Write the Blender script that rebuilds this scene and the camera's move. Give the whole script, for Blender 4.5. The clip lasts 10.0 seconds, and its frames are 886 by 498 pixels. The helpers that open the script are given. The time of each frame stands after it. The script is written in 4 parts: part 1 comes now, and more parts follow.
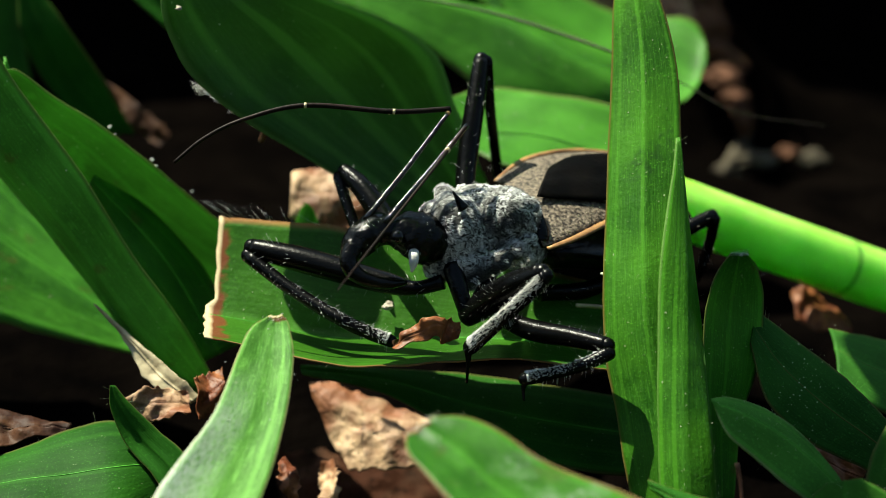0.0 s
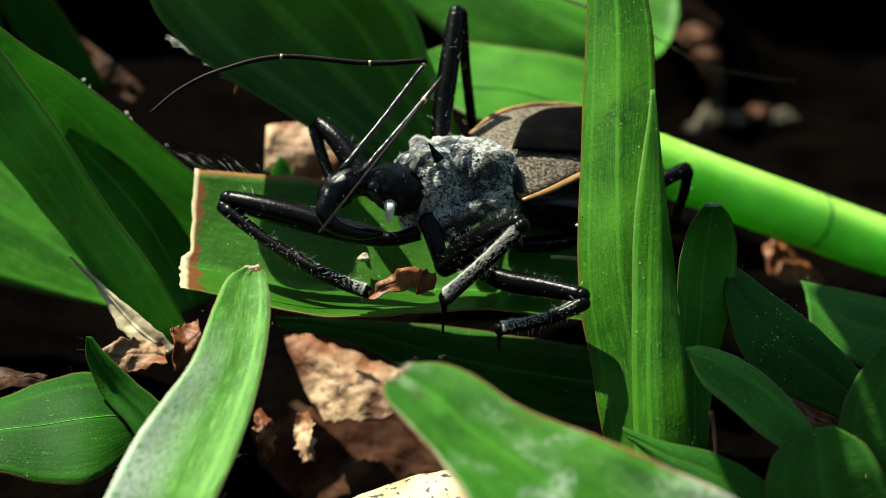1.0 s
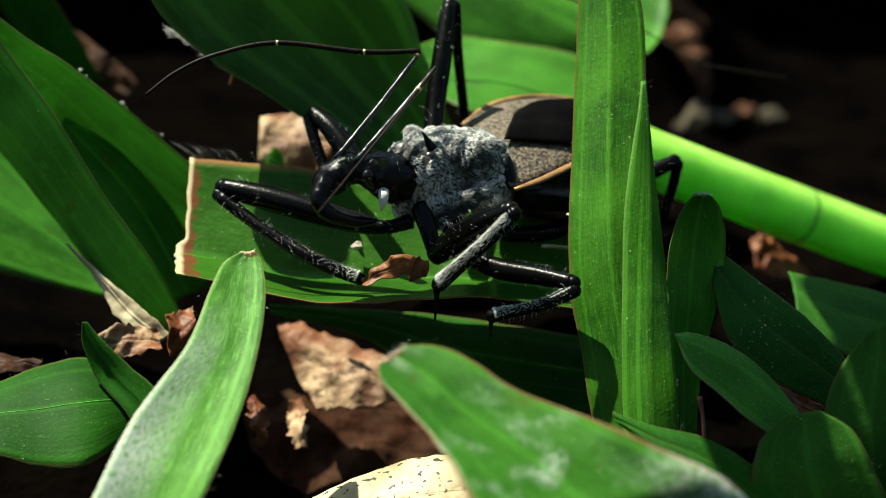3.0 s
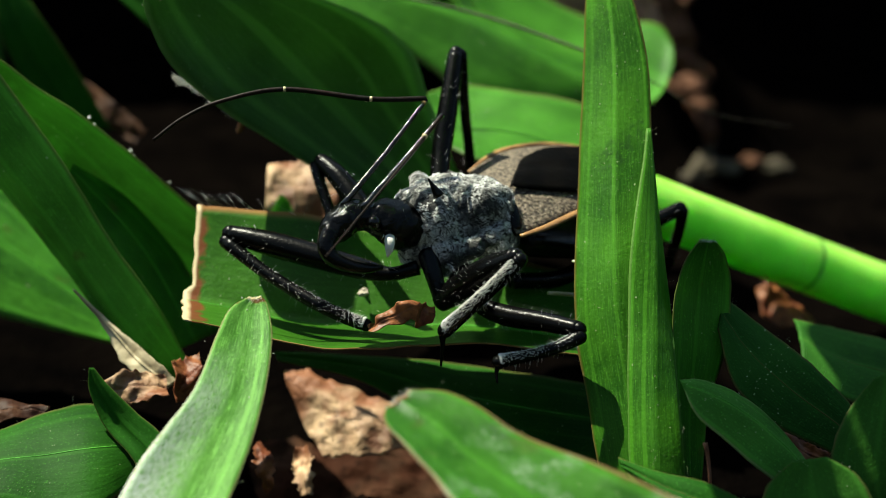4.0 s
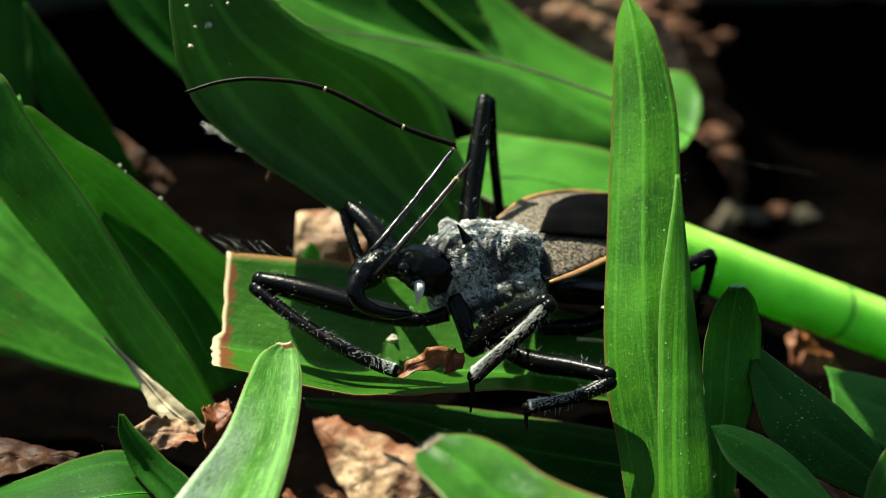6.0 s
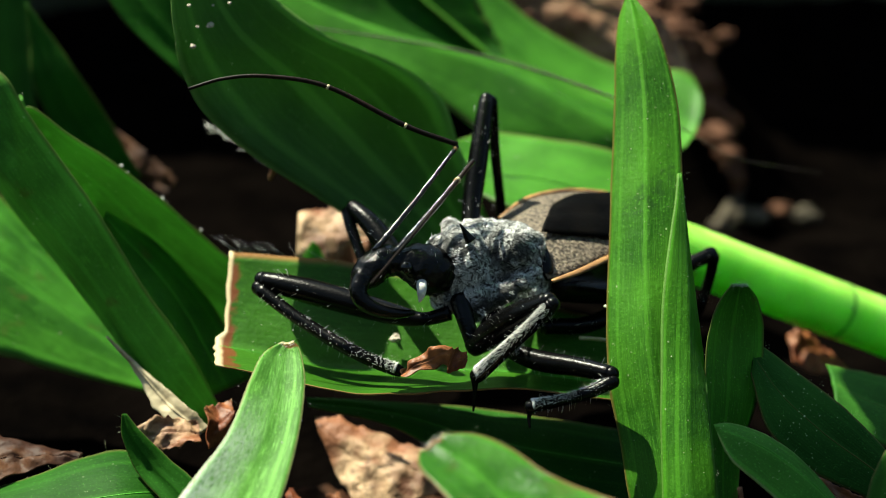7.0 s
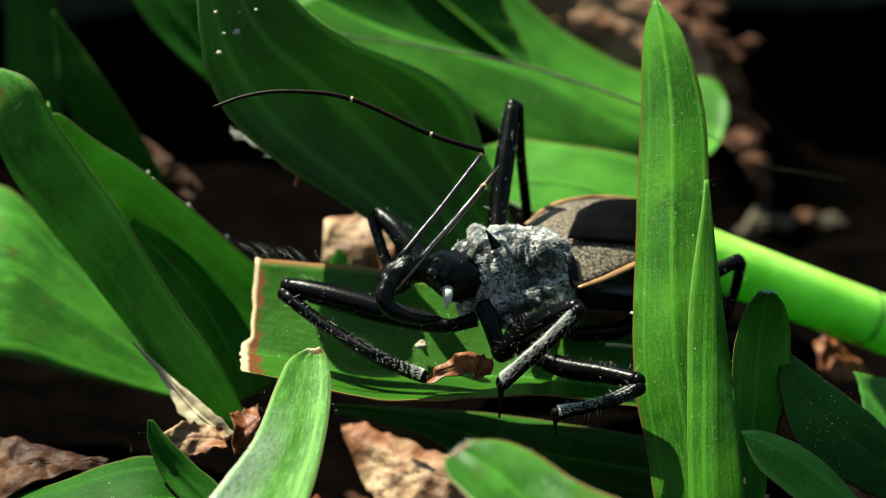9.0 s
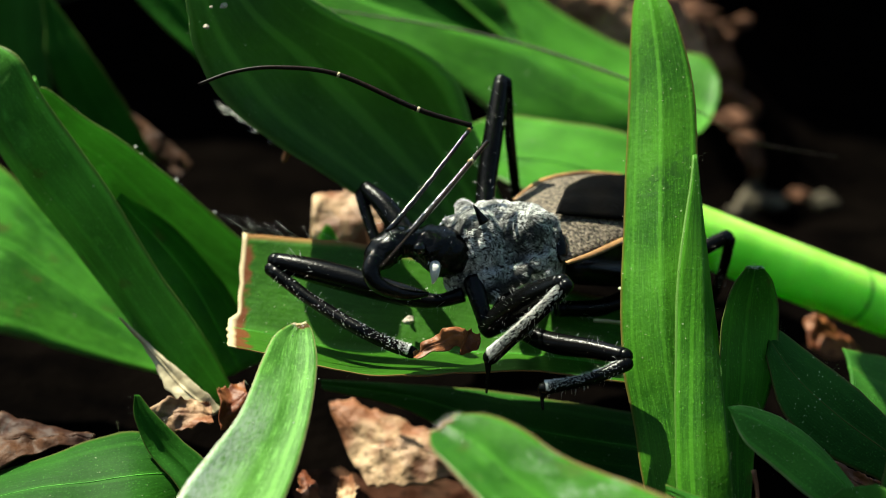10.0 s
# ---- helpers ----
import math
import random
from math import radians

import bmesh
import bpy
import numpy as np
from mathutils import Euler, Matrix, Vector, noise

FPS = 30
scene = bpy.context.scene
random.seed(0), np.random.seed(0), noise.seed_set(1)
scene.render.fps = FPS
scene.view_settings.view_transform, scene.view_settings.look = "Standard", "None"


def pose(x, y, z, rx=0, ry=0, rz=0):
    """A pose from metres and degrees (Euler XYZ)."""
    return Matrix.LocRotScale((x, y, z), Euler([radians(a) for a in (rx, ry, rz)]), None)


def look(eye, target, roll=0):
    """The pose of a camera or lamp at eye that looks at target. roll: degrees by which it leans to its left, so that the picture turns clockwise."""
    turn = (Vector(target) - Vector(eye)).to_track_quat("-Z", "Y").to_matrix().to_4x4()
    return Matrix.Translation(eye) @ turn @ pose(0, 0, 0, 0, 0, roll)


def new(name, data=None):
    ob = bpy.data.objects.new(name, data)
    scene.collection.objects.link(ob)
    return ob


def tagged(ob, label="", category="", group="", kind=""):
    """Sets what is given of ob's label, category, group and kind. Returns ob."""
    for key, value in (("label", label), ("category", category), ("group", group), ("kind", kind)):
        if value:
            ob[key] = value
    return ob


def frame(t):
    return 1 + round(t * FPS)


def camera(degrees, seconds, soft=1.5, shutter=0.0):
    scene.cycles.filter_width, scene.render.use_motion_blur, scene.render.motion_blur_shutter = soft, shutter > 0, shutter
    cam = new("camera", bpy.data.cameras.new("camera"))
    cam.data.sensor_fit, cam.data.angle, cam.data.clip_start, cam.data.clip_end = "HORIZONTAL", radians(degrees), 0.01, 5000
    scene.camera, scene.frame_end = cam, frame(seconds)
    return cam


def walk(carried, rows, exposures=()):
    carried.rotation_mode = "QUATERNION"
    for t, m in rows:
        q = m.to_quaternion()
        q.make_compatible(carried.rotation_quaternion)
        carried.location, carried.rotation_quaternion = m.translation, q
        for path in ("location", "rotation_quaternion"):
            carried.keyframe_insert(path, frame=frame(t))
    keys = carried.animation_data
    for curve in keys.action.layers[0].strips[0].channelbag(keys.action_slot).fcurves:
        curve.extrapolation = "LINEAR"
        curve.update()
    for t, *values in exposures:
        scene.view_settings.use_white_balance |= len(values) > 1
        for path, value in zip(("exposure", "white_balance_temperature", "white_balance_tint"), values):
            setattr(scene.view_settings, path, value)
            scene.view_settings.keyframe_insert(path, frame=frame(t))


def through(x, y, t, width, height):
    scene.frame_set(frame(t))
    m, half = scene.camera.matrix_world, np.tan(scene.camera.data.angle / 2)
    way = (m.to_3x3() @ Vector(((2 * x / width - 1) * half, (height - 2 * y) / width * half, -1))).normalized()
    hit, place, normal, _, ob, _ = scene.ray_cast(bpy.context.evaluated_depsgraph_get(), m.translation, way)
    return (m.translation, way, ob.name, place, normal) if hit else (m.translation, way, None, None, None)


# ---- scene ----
cam = camera(28.0, 10.0, soft=0.8)
cam.data.dof.use_dof, cam.data.dof.focus_distance, cam.data.dof.aperture_fstop = True, 0.081, 50.0
walk(cam, [
    (0, pose(0.000000, -0.070000, 0.066000, 55.0000, -0.0000, -0.0000)),
    (0.5, pose(-0.000090, -0.070400, 0.065591, 54.5221, -0.4108, -0.4878)),
    (1, pose(-0.000374, -0.070744, 0.065550, 53.9888, -0.6097, -0.8483)),
    (1.5, pose(-0.000631, -0.070946, 0.065504, 53.8910, -0.6840, -0.9205)),
    (2, pose(-0.000781, -0.071196, 0.065547, 53.8000, -0.8617, -0.9561)),
    (3.5, pose(-0.000710, -0.072420, 0.065365, 54.9357, -1.1861, -1.0413)),
    (4, pose(-0.000696, -0.072497, 0.065315, 55.9398, -1.0501, -0.8358)),
    (4.5, pose(-0.000699, -0.072478, 0.065231, 56.6472, -0.8517, -0.6265)),
    (5, pose(-0.000916, -0.072383, 0.065163, 57.5149, -0.5874, -0.2270)),
    (5.5, pose(-0.000838, -0.072671, 0.065026, 57.6998, -0.5860, -0.1499)),
    (7, pose(-0.001054, -0.072856, 0.065033, 57.6875, -0.4771, -0.2805)),
    (7.5, pose(-0.000994, -0.072833, 0.064992, 57.7478, -0.3503, -0.1049)),
    (8, pose(-0.000985, -0.072837, 0.064933, 57.7629, -0.2581, -0.0109)),
    (8.5, pose(-0.001173, -0.072707, 0.065073, 57.9233, -0.1550, 0.1775)),
    (9, pose(-0.001131, -0.072843, 0.064922, 57.9482, -0.1018, 0.4124)),
    (9.5, pose(-0.001133, -0.072673, 0.064818, 57.7902, -0.1199, 0.4999)),
    (10, pose(-0.000724, -0.072799, 0.064449, 57.4043, -0.2502, 0.3568)),
], tuple((t, stops, 7000, -4) for t, stops in ((0.0, 1.3), (2.0, 1.18), (3.5, 1.16), (4.5, 1.16), (5.0, 1.28), (5.5, 1.38), (7.0, 1.44), (10.0, 1.42))))

# ---- light ----
TO_SUN = Vector((-0.5, 0.6, 1.0)).normalized()
world = bpy.data.worlds.new("sky")
scene.world = world
world.use_nodes = True
sky = world.node_tree.nodes.new("ShaderNodeTexSky")
sky.sky_type, sky.sun_disc = "NISHITA", False
sky.sun_elevation, sky.sun_rotation = math.asin(TO_SUN.z), math.atan2(TO_SUN.x, TO_SUN.y)
world.node_tree.links.new(sky.outputs[0], world.node_tree.nodes["Background"].inputs[0])
world.node_tree.nodes["Background"].inputs[1].default_value = 0.075
sun = new("sun", bpy.data.lights.new("sun", "SUN"))
sun.data.energy, sun.data.angle, sun.data.color = 5.0, radians(0.5), (1.0, 0.96, 0.88)
sun.matrix_world = look(TO_SUN, (0, 0, 0))

# ---- materials ----
MM = 0.001


def material(name):
    m = bpy.data.materials.new(name)
    m.use_nodes = True
    t = m.node_tree
    return m, t, t.nodes["Principled BSDF"], t.nodes["Material Output"]


def node(t, kind, **sockets):
    n = t.nodes.new(kind)
    for key, value in sockets.items():
        key = key.replace("_", " ")
        if isinstance(value, bpy.types.NodeSocket):
            t.links.new(value, n.inputs[key])
        else:
            n.inputs[key].default_value = value
    return n


def maths(t, op, a, b=0.0, c=0.0):
    n = t.nodes.new("ShaderNodeMath")
    n.operation = op
    for i, v in enumerate((a, b, c)):
        if isinstance(v, bpy.types.NodeSocket):
            t.links.new(v, n.inputs[i])
        else:
            n.inputs[i].default_value = v
    return n.outputs[0]


def mix(t, factor, a, b):
    n = t.nodes.new("ShaderNodeMix")
    n.data_type = "RGBA"
    for i, v in ((0, factor), (6, a), (7, b)):
        if isinstance(v, bpy.types.NodeSocket):
            t.links.new(v, n.inputs[i])
        else:
            n.inputs[i].default_value = (*v, 1) if isinstance(v, tuple) else v
    return n.outputs[2]


def ramp(t, value, low, high):
    n = t.nodes.new("ShaderNodeMapRange")
    t.links.new(value, n.inputs[0])
    n.inputs[1].default_value, n.inputs[2].default_value = low, high
    return n.outputs[0]


def grain(t, scale, detail=4.0, vector=None):
    """Noise of so many features a millimetre."""
    n = node(t, "ShaderNodeTexNoise", Scale=scale, Detail=detail)
    if vector is None:
        v = node(t, "ShaderNodeVectorMath", Vector=t.nodes.new("ShaderNodeTexCoord").outputs["Object"])
        v.operation = "SCALE"
        v.inputs["Scale"].default_value = 1000.0
        vector = v.outputs[0]
    t.links.new(vector, n.inputs["Vector"])
    return n.outputs[0]


def bump(t, shader, height, strength, distance):
    n = node(t, "ShaderNodeBump", Strength=strength, Distance=distance * MM, Height=height)
    t.links.new(n.outputs[0], shader.inputs["Normal"])
    return n.outputs[0]


def leaf_material(name, dark, light, through_colour, through=0.35, rough=0.38, veins=26.0, margin=(0.10, 0.09, 0.03), bloom=0.0, specks=0.75, speck_size=6.0, line=0.35, torn=0.0, dashes=(46.0, 16.0), gloss=0.15, relief_by=0.6, edge_bloom=True, fibre=0.0, blight=0.0):
    dark, light = [(0.98 * r, g, b) for r, g, b in (dark, light)]
    through_colour = tuple(through_colour[1] * k for k in (0.45, 1.0, 0.27))  # tinted by each of the two skins in turn
    m, t, s, out = material(name)
    uv = t.nodes.new("ShaderNodeTexCoord").outputs["UV"]
    parts = node(t, "ShaderNodeSeparateXYZ", Vector=uv)
    across, along = parts.outputs[0], parts.outputs[1]
    wobble = grain(t, 0.15, 2.0)
    phase = maths(t, "ADD", maths(t, "MULTIPLY", across, veins * 6.283), maths(t, "MULTIPLY", wobble, 5.0))
    stripe = maths(t, "MULTIPLY_ADD", maths(t, "SINE", phase), 0.5, 0.5)
    streak_at = node(t, "ShaderNodeCombineXYZ", X=maths(t, "MULTIPLY", across, 32.0), Y=maths(t, "MULTIPLY", along, 1.6))
    streak = grain(t, 1.0, 5.0, streak_at.outputs[0])
    blotch = grain(t, 0.35, 5.0)
    tone = maths(t, "ADD", maths(t, "MULTIPLY", ramp(t, streak, 0.3, 0.7), 0.16), maths(t, "MULTIPLY", ramp(t, blotch, 0.36, 0.64), 0.5))
    tone = maths(t, "ADD", tone, maths(t, "MULTIPLY", maths(t, "SUBTRACT", ramp(t, grain(t, 0.13, 2.0), 0.33, 0.67), 0.3), 0.6))
    tone = maths(t, "ADD", tone, maths(t, "MULTIPLY", stripe, 0.06))
    colour = mix(t, tone, dark, light)
    line_at = node(t, "ShaderNodeCombineXYZ", X=maths(t, "MULTIPLY", across, 9.0), Y=maths(t, "MULTIPLY", along, 0.12), Z=veins)
    lines = ramp(t, grain(t, 1.0, 0.0, line_at.outputs[0]), 0.58, 0.70)
    colour = mix(t, maths(t, "MULTIPLY", lines, line), colour, tuple(min(1.0, 1.5 * c) for c in light))
    if blight:
        sick = ramp(t, grain(t, 0.55, 5.0), 0.62, 0.68)
        colour = mix(t, maths(t, "MULTIPLY", sick, blight), colour, (0.09, 0.07, 0.02))
        clear = ramp(t, grain(t, 0.42, 3.0), 0.6, 0.72)
        colour = mix(t, maths(t, "MULTIPLY", clear, blight), colour, tuple(min(1.0, 1.7 * c) for c in light))
    if fibre:
        fibre_at = node(t, "ShaderNodeCombineXYZ", X=maths(t, "MULTIPLY", across, 85.0), Y=maths(t, "MULTIPLY", along, 9.0), Z=veins)
        thread = grain(t, 1.0, 3.0, fibre_at.outputs[0])
        colour = mix(t, maths(t, "MULTIPLY", ramp(t, thread, 0.52, 0.66), fibre), colour, tuple(min(1.0, 1.9 * c + 0.02) for c in light))
        colour = mix(t, maths(t, "MULTIPLY", ramp(t, thread, 0.46, 0.34), 0.5 * fibre), colour, tuple(0.6 * c for c in dark))
    # worn brownish blotches, pale specks and, at the rim, the dry margin (painted rim light on BACKLIT)
    worn = maths(t, "MULTIPLY", ramp(t, grain(t, 0.28, 4.0), 0.64, 0.7), ramp(t, grain(t, 2.6, 3.0), 0.45, 0.6))
    colour = mix(t, maths(t, "MULTIPLY", worn, 0.5), colour, tuple(0.5 * c + 0.01 for c in dark))
    speck = ramp(t, grain(t, speck_size, 1.0), specks, specks + 0.04)
    colour = mix(t, maths(t, "MULTIPLY", speck, 0.7), colour, (0.5, 0.6, 0.35))
    fleck = ramp(t, grain(t, 11.0, 2.0), 0.6, 0.72)
    colour = mix(t, maths(t, "MULTIPLY", fleck, 0.45), colour, tuple(min(1.0, 2.4 * c + 0.008) for c in light))
    rim = maths(t, "MULTIPLY", maths(t, "ABSOLUTE", maths(t, "SUBTRACT", across, 0.5)), 2.0)
    rim = ramp(t, maths(t, "ADD", rim, maths(t, "MULTIPLY", wobble, 0.06)), 0.965, 1.015)
    colour = mix(t, maths(t, "MULTIPLY", rim, 0.8), colour, margin)
    # White mixed into the colour for dust and for the sun's glare.
    if bloom:
        dash_at = node(t, "ShaderNodeCombineXYZ", X=maths(t, "MULTIPLY", across, dashes[0]), Y=maths(t, "MULTIPLY", along, dashes[1]))
        if not edge_bloom:
            powder = maths(t, "MULTIPLY", ramp(t, grain(t, 0.4, 4.0), 0.58, 0.7), ramp(t, grain(t, 7.0, 3.0), 0.42, 0.6))
        dust = powder if not edge_bloom else maths(t, "MULTIPLY", ramp(t, grain(t, 1.0, 3.0, dash_at.outputs[0]), 0.35, 0.54), maths(t, "SUBTRACT", 1.0, ramp(t, across, 0.12, 0.55)))
        low = ramp(t, maths(t, "ADD", along, maths(t, "MULTIPLY", grain(t, 0.4, 3.0), 0.8)), bloom, bloom + 0.9)
        dust_sheen = maths(t, "MULTIPLY", dust, low)
        if not edge_bloom:  # a powdery stretch and painted white sheen along one margin
            stretch = maths(t, "MULTIPLY", ramp(t, maths(t, "ADD", across, maths(t, "MULTIPLY", grain(t, 0.6, 4.0), 0.5)), 0.98, 1.3), ramp(t, maths(t, "ADD", along, maths(t, "MULTIPLY", grain(t, 0.7, 3.0), 0.3)), 1.0, 1.35))
            stretch = maths(t, "MULTIPLY", stretch, ramp(t, grain(t, 4.0, 4.0), 0.3, 0.6))
            dust_sheen = maths(t, "MAXIMUM", maths(t, "MULTIPLY", dust_sheen, 0.7), stretch)
        colour = mix(t, maths(t, "MULTIPLY", dust_sheen, 0.95), colour, (0.82, 0.88, 0.8))
    if torn:
        fray = maths(t, "ADD", along, maths(t, "MULTIPLY", maths(t, "SUBTRACT", grain(t, 0.9, 4.0), 0.5), 0.2))
        colour = mix(t, maths(t, "SUBTRACT", 1.0, ramp(t, fray, torn * 0.6, torn)), colour, (0.15, 0.05, 0.018))
        colour = mix(t, maths(t, "SUBTRACT", 1.0, ramp(t, along, torn * 0.2, torn * 0.38)), colour, (0.62, 0.5, 0.3))
    t.links.new(colour, s.inputs["Base Color"])
    s.inputs["Roughness"].default_value = rough
    s.inputs["Specular IOR Level"].default_value = gloss
    relief = maths(t, "ADD", maths(t, "MULTIPLY", stripe, 0.08), maths(t, "MULTIPLY", streak, 0.4))
    relief = maths(t, "ADD", relief, maths(t, "ADD", maths(t, "MULTIPLY", grain(t, 6.0, 4.0), 0.7), maths(t, "MULTIPLY", grain(t, 1.3, 3.0), 1.4)))
    normal = bump(t, s, relief, relief_by, 0.04)
    back = node(t, "ShaderNodeBsdfTranslucent", Color=mix(t, maths(t, "MULTIPLY", lines, 0.6 * line), mix(t, tone, tuple(0.72 * c for c in through_colour), through_colour), tuple(min(1.0, 1.4 * c) for c in through_colour)), Normal=normal)
    both = node(t, "ShaderNodeMixShader", Fac=through)
    t.links.new(s.outputs[0], both.inputs[1])
    t.links.new(back.outputs[0], both.inputs[2])
    t.links.new(both.outputs[0], out.inputs[0])
    return m


def plain_material(name, a, b, scale, rough, relief=0.05, fine=4.0, metal=0.0, gloss=0.5, strength=0.6, low=0.3, high=0.7, spots=None, stain=None, through=0.0, glow=0.0):
    m, t, s, out = material(name)
    n = grain(t, scale, 6.0)
    colour = mix(t, ramp(t, n, low, high), a, b)
    if stain:
        colour = mix(t, ramp(t, grain(t, scale * 0.55, 5.0), 0.46, 0.56), colour, stain)
        colour = mix(t, maths(t, "MULTIPLY", ramp(t, grain(t, scale * 4.0, 3.0), 0.55, 0.7), 0.6), colour, tuple(0.35 * c for c in a))
    if spots:
        colour = mix(t, ramp(t, grain(t, 3.2, 1.0), 0.64, 0.67), colour, spots)
    t.links.new(colour, s.inputs["Base Color"])
    s.inputs["Roughness"].default_value, s.inputs["Metallic"].default_value = rough, metal
    s.inputs["Specular IOR Level"].default_value = gloss
    bump(t, s, maths(t, "ADD", n, grain(t, fine, 4.0)), strength, relief)
    if glow:
        s.inputs["Subsurface Weight"].default_value, s.inputs["Subsurface Scale"].default_value = glow, 6.0 * MM
        s.inputs["Subsurface Radius"].default_value = (0.7, 1.0, 0.4)
    if through:
        both = node(t, "ShaderNodeMixShader", Fac=through)
        t.links.new(s.outputs[0], both.inputs[1])
        t.links.new(node(t, "ShaderNodeBsdfTranslucent", Color=colour).outputs[0], both.inputs[2])
        t.links.new(both.outputs[0], out.inputs[0])
    return m


def coat_material():
    """Flat pale hair with dark partings that wind over the thorax."""
    m, t, s, out = material("grey_coat")
    v = node(t, "ShaderNodeVectorMath", Vector=t.nodes.new("ShaderNodeTexCoord").outputs["Object"])
    v.operation = "MULTIPLY"
    v.inputs[1].default_value = (1500.0, 2600.0, 2200.0)
    way = v.outputs[0]
    curl = node(t, "ShaderNodeTexNoise", Scale=0.9, Detail=3.0, Vector=way)
    bent = node(t, "ShaderNodeVectorMath", Vector=curl.outputs["Color"])
    bent.operation = "MULTIPLY_ADD"
    bent.inputs[1].default_value = (2.2, 2.2, 2.2)
    t.links.new(way, bent.inputs[2])
    fine = grain(t, 3.4, 6.0, bent.outputs[0])
    parting = maths(t, "ABSOLUTE", maths(t, "SUBTRACT", grain(t, 2.0, 3.0, bent.outputs[0]), 0.5))
    patch = ramp(t, grain(t, 0.5, 3.0), 0.43, 0.52)
    colour = mix(t, ramp(t, fine, 0.40, 0.62), (0.006, 0.006, 0.006), (0.5, 0.5, 0.485))
    colour = mix(t, maths(t, "MULTIPLY", maths(t, "SUBTRACT", 1.0, ramp(t, parting, 0.005, 0.05)), ramp(t, grain(t, 0.8, 2.0), 0.5, 0.7)), colour, (0.006, 0.006, 0.006))
    colour = mix(t, maths(t, "MULTIPLY", maths(t, "SUBTRACT", 1.0, patch), 0.9), colour, (0.02, 0.02, 0.02))
    t.links.new(colour, s.inputs["Base Color"])
    s.inputs["Roughness"].default_value, s.inputs["Specular IOR Level"].default_value = 0.7, 0.15
    bump(t, s, maths(t, "ADD", fine, ramp(t, parting, 0.0, 0.1)), 0.7, 0.06)
    return m


GREEN = leaf_material("grass_green", (0.022, 0.13, 0.006), (0.085, 0.38, 0.024), (0.10, 0.58, 0.012), through=0.42)
FAR = leaf_material("grass_far", (0.022, 0.10, 0.006), (0.084, 0.29, 0.025), (0.10, 0.43, 0.018), through=0.42, gloss=0.2, line=0.12, rough=0.5)
# Toned for a leaf lit from behind; its pale margin is painted rim light.
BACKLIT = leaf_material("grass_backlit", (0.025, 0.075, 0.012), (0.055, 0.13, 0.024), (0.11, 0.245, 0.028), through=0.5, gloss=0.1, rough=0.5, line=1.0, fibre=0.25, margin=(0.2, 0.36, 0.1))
PALE = leaf_material("grass_pale", (0.05, 0.17, 0.02), (0.17, 0.40, 0.075), (0.14, 0.5, 0.04), through=0.45, bloom=0.6, torn=0.03, rough=0.5, gloss=0.12, line=0.5, dashes=(80.0, 30.0), margin=(0.4, 0.3, 0.16), veins=20.0, fibre=0.55)
OVERHANG = leaf_material("grass_overhang", (0.016, 0.075, 0.006), (0.055, 0.19, 0.018), (0.06, 0.3, 0.008), through=0.4, bloom=0.7, torn=0.012, gloss=0.12, margin=(0.3, 0.14, 0.08), edge_bloom=False, fibre=0.3, blight=0.3)
UPRIGHT = leaf_material("grass_upright", (0.014, 0.08, 0.004), (0.07, 0.24, 0.015), (0.09, 0.39, 0.01), through=0.4, veins=14.0, rough=0.5, line=0.6, gloss=0.15, margin=(0.2, 0.09, 0.04), fibre=0.28)
FLAP = leaf_material("grass_flap", (0.018, 0.09, 0.005), (0.07, 0.24, 0.015), (0.09, 0.39, 0.012), through=0.4, veins=9.0, rough=0.5, line=0.5, gloss=0.15, margin=(0.14, 0.27, 0.06), fibre=0.28)
# Green kept darker than its neighbours to stand in for dappled shade.
TORN = leaf_material("grass_torn", (0.013, 0.058, 0.003), (0.04, 0.138, 0.01), (0.042, 0.2, 0.008), through=0.3, torn=0.06, fibre=0.18, line=0.2, margin=(0.3, 0.13, 0.06))
# Shaded version of the grass green, with deep shade mixed into the base colour.
DEEP_SHADE = leaf_material("grass_deep_shade", (0.012, 0.062, 0.006), (0.03, 0.13, 0.013), (0.03, 0.18, 0.008), through=0.25, gloss=0.04, rough=0.6, line=0.2, specks=0.79)
# Lit copy of the grass green, its tone set for sun on one leaf.
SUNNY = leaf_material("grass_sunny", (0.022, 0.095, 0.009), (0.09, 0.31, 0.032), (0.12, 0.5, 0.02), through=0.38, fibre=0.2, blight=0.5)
MID = leaf_material("grass_mid", (0.012, 0.08, 0.004), (0.064, 0.275, 0.016), (0.055, 0.3, 0.01), through=0.35, rough=0.5, fibre=0.2, blight=0.6)
# Darkened copy of the grass green; the shade is put into its colour.
DIM = leaf_material("grass_dim_shade", (0.009, 0.05, 0.004), (0.024, 0.11, 0.008), (0.025, 0.16, 0.007), through=0.3, rough=0.6, gloss=0.08)
BLIGHTED = leaf_material("grass_blighted", (0.034, 0.14, 0.014), (0.125, 0.39, 0.05), (0.13, 0.47, 0.045), through=0.42, rough=0.5, fibre=0.25, line=0.3, blight=1.0)
# For the added blades overhead; lets a little sun through their shade.
SHADE_BLADE = leaf_material("grass_shade_blade", (0.03, 0.13, 0.01), (0.09, 0.34, 0.03), (0.2, 0.75, 0.04), through=0.58)
RIB = plain_material("leaf_rib", (0.03, 0.16, 0.012), (0.085, 0.32, 0.035), 0.6, 0.5, gloss=0.15)
EDGED = leaf_material("grass_edged", (0.035, 0.13, 0.016), (0.09, 0.3, 0.04), (0.03, 0.3, 0.01), through=0.28, gloss=0.06, rough=0.6, margin=(0.3, 0.4, 0.16))
STEM = plain_material("stem_green", (0.23, 0.51, 0.06), (0.35, 0.65, 0.125), 0.35, 0.4, 0.03, 2.0, gloss=0.35, glow=0.8)
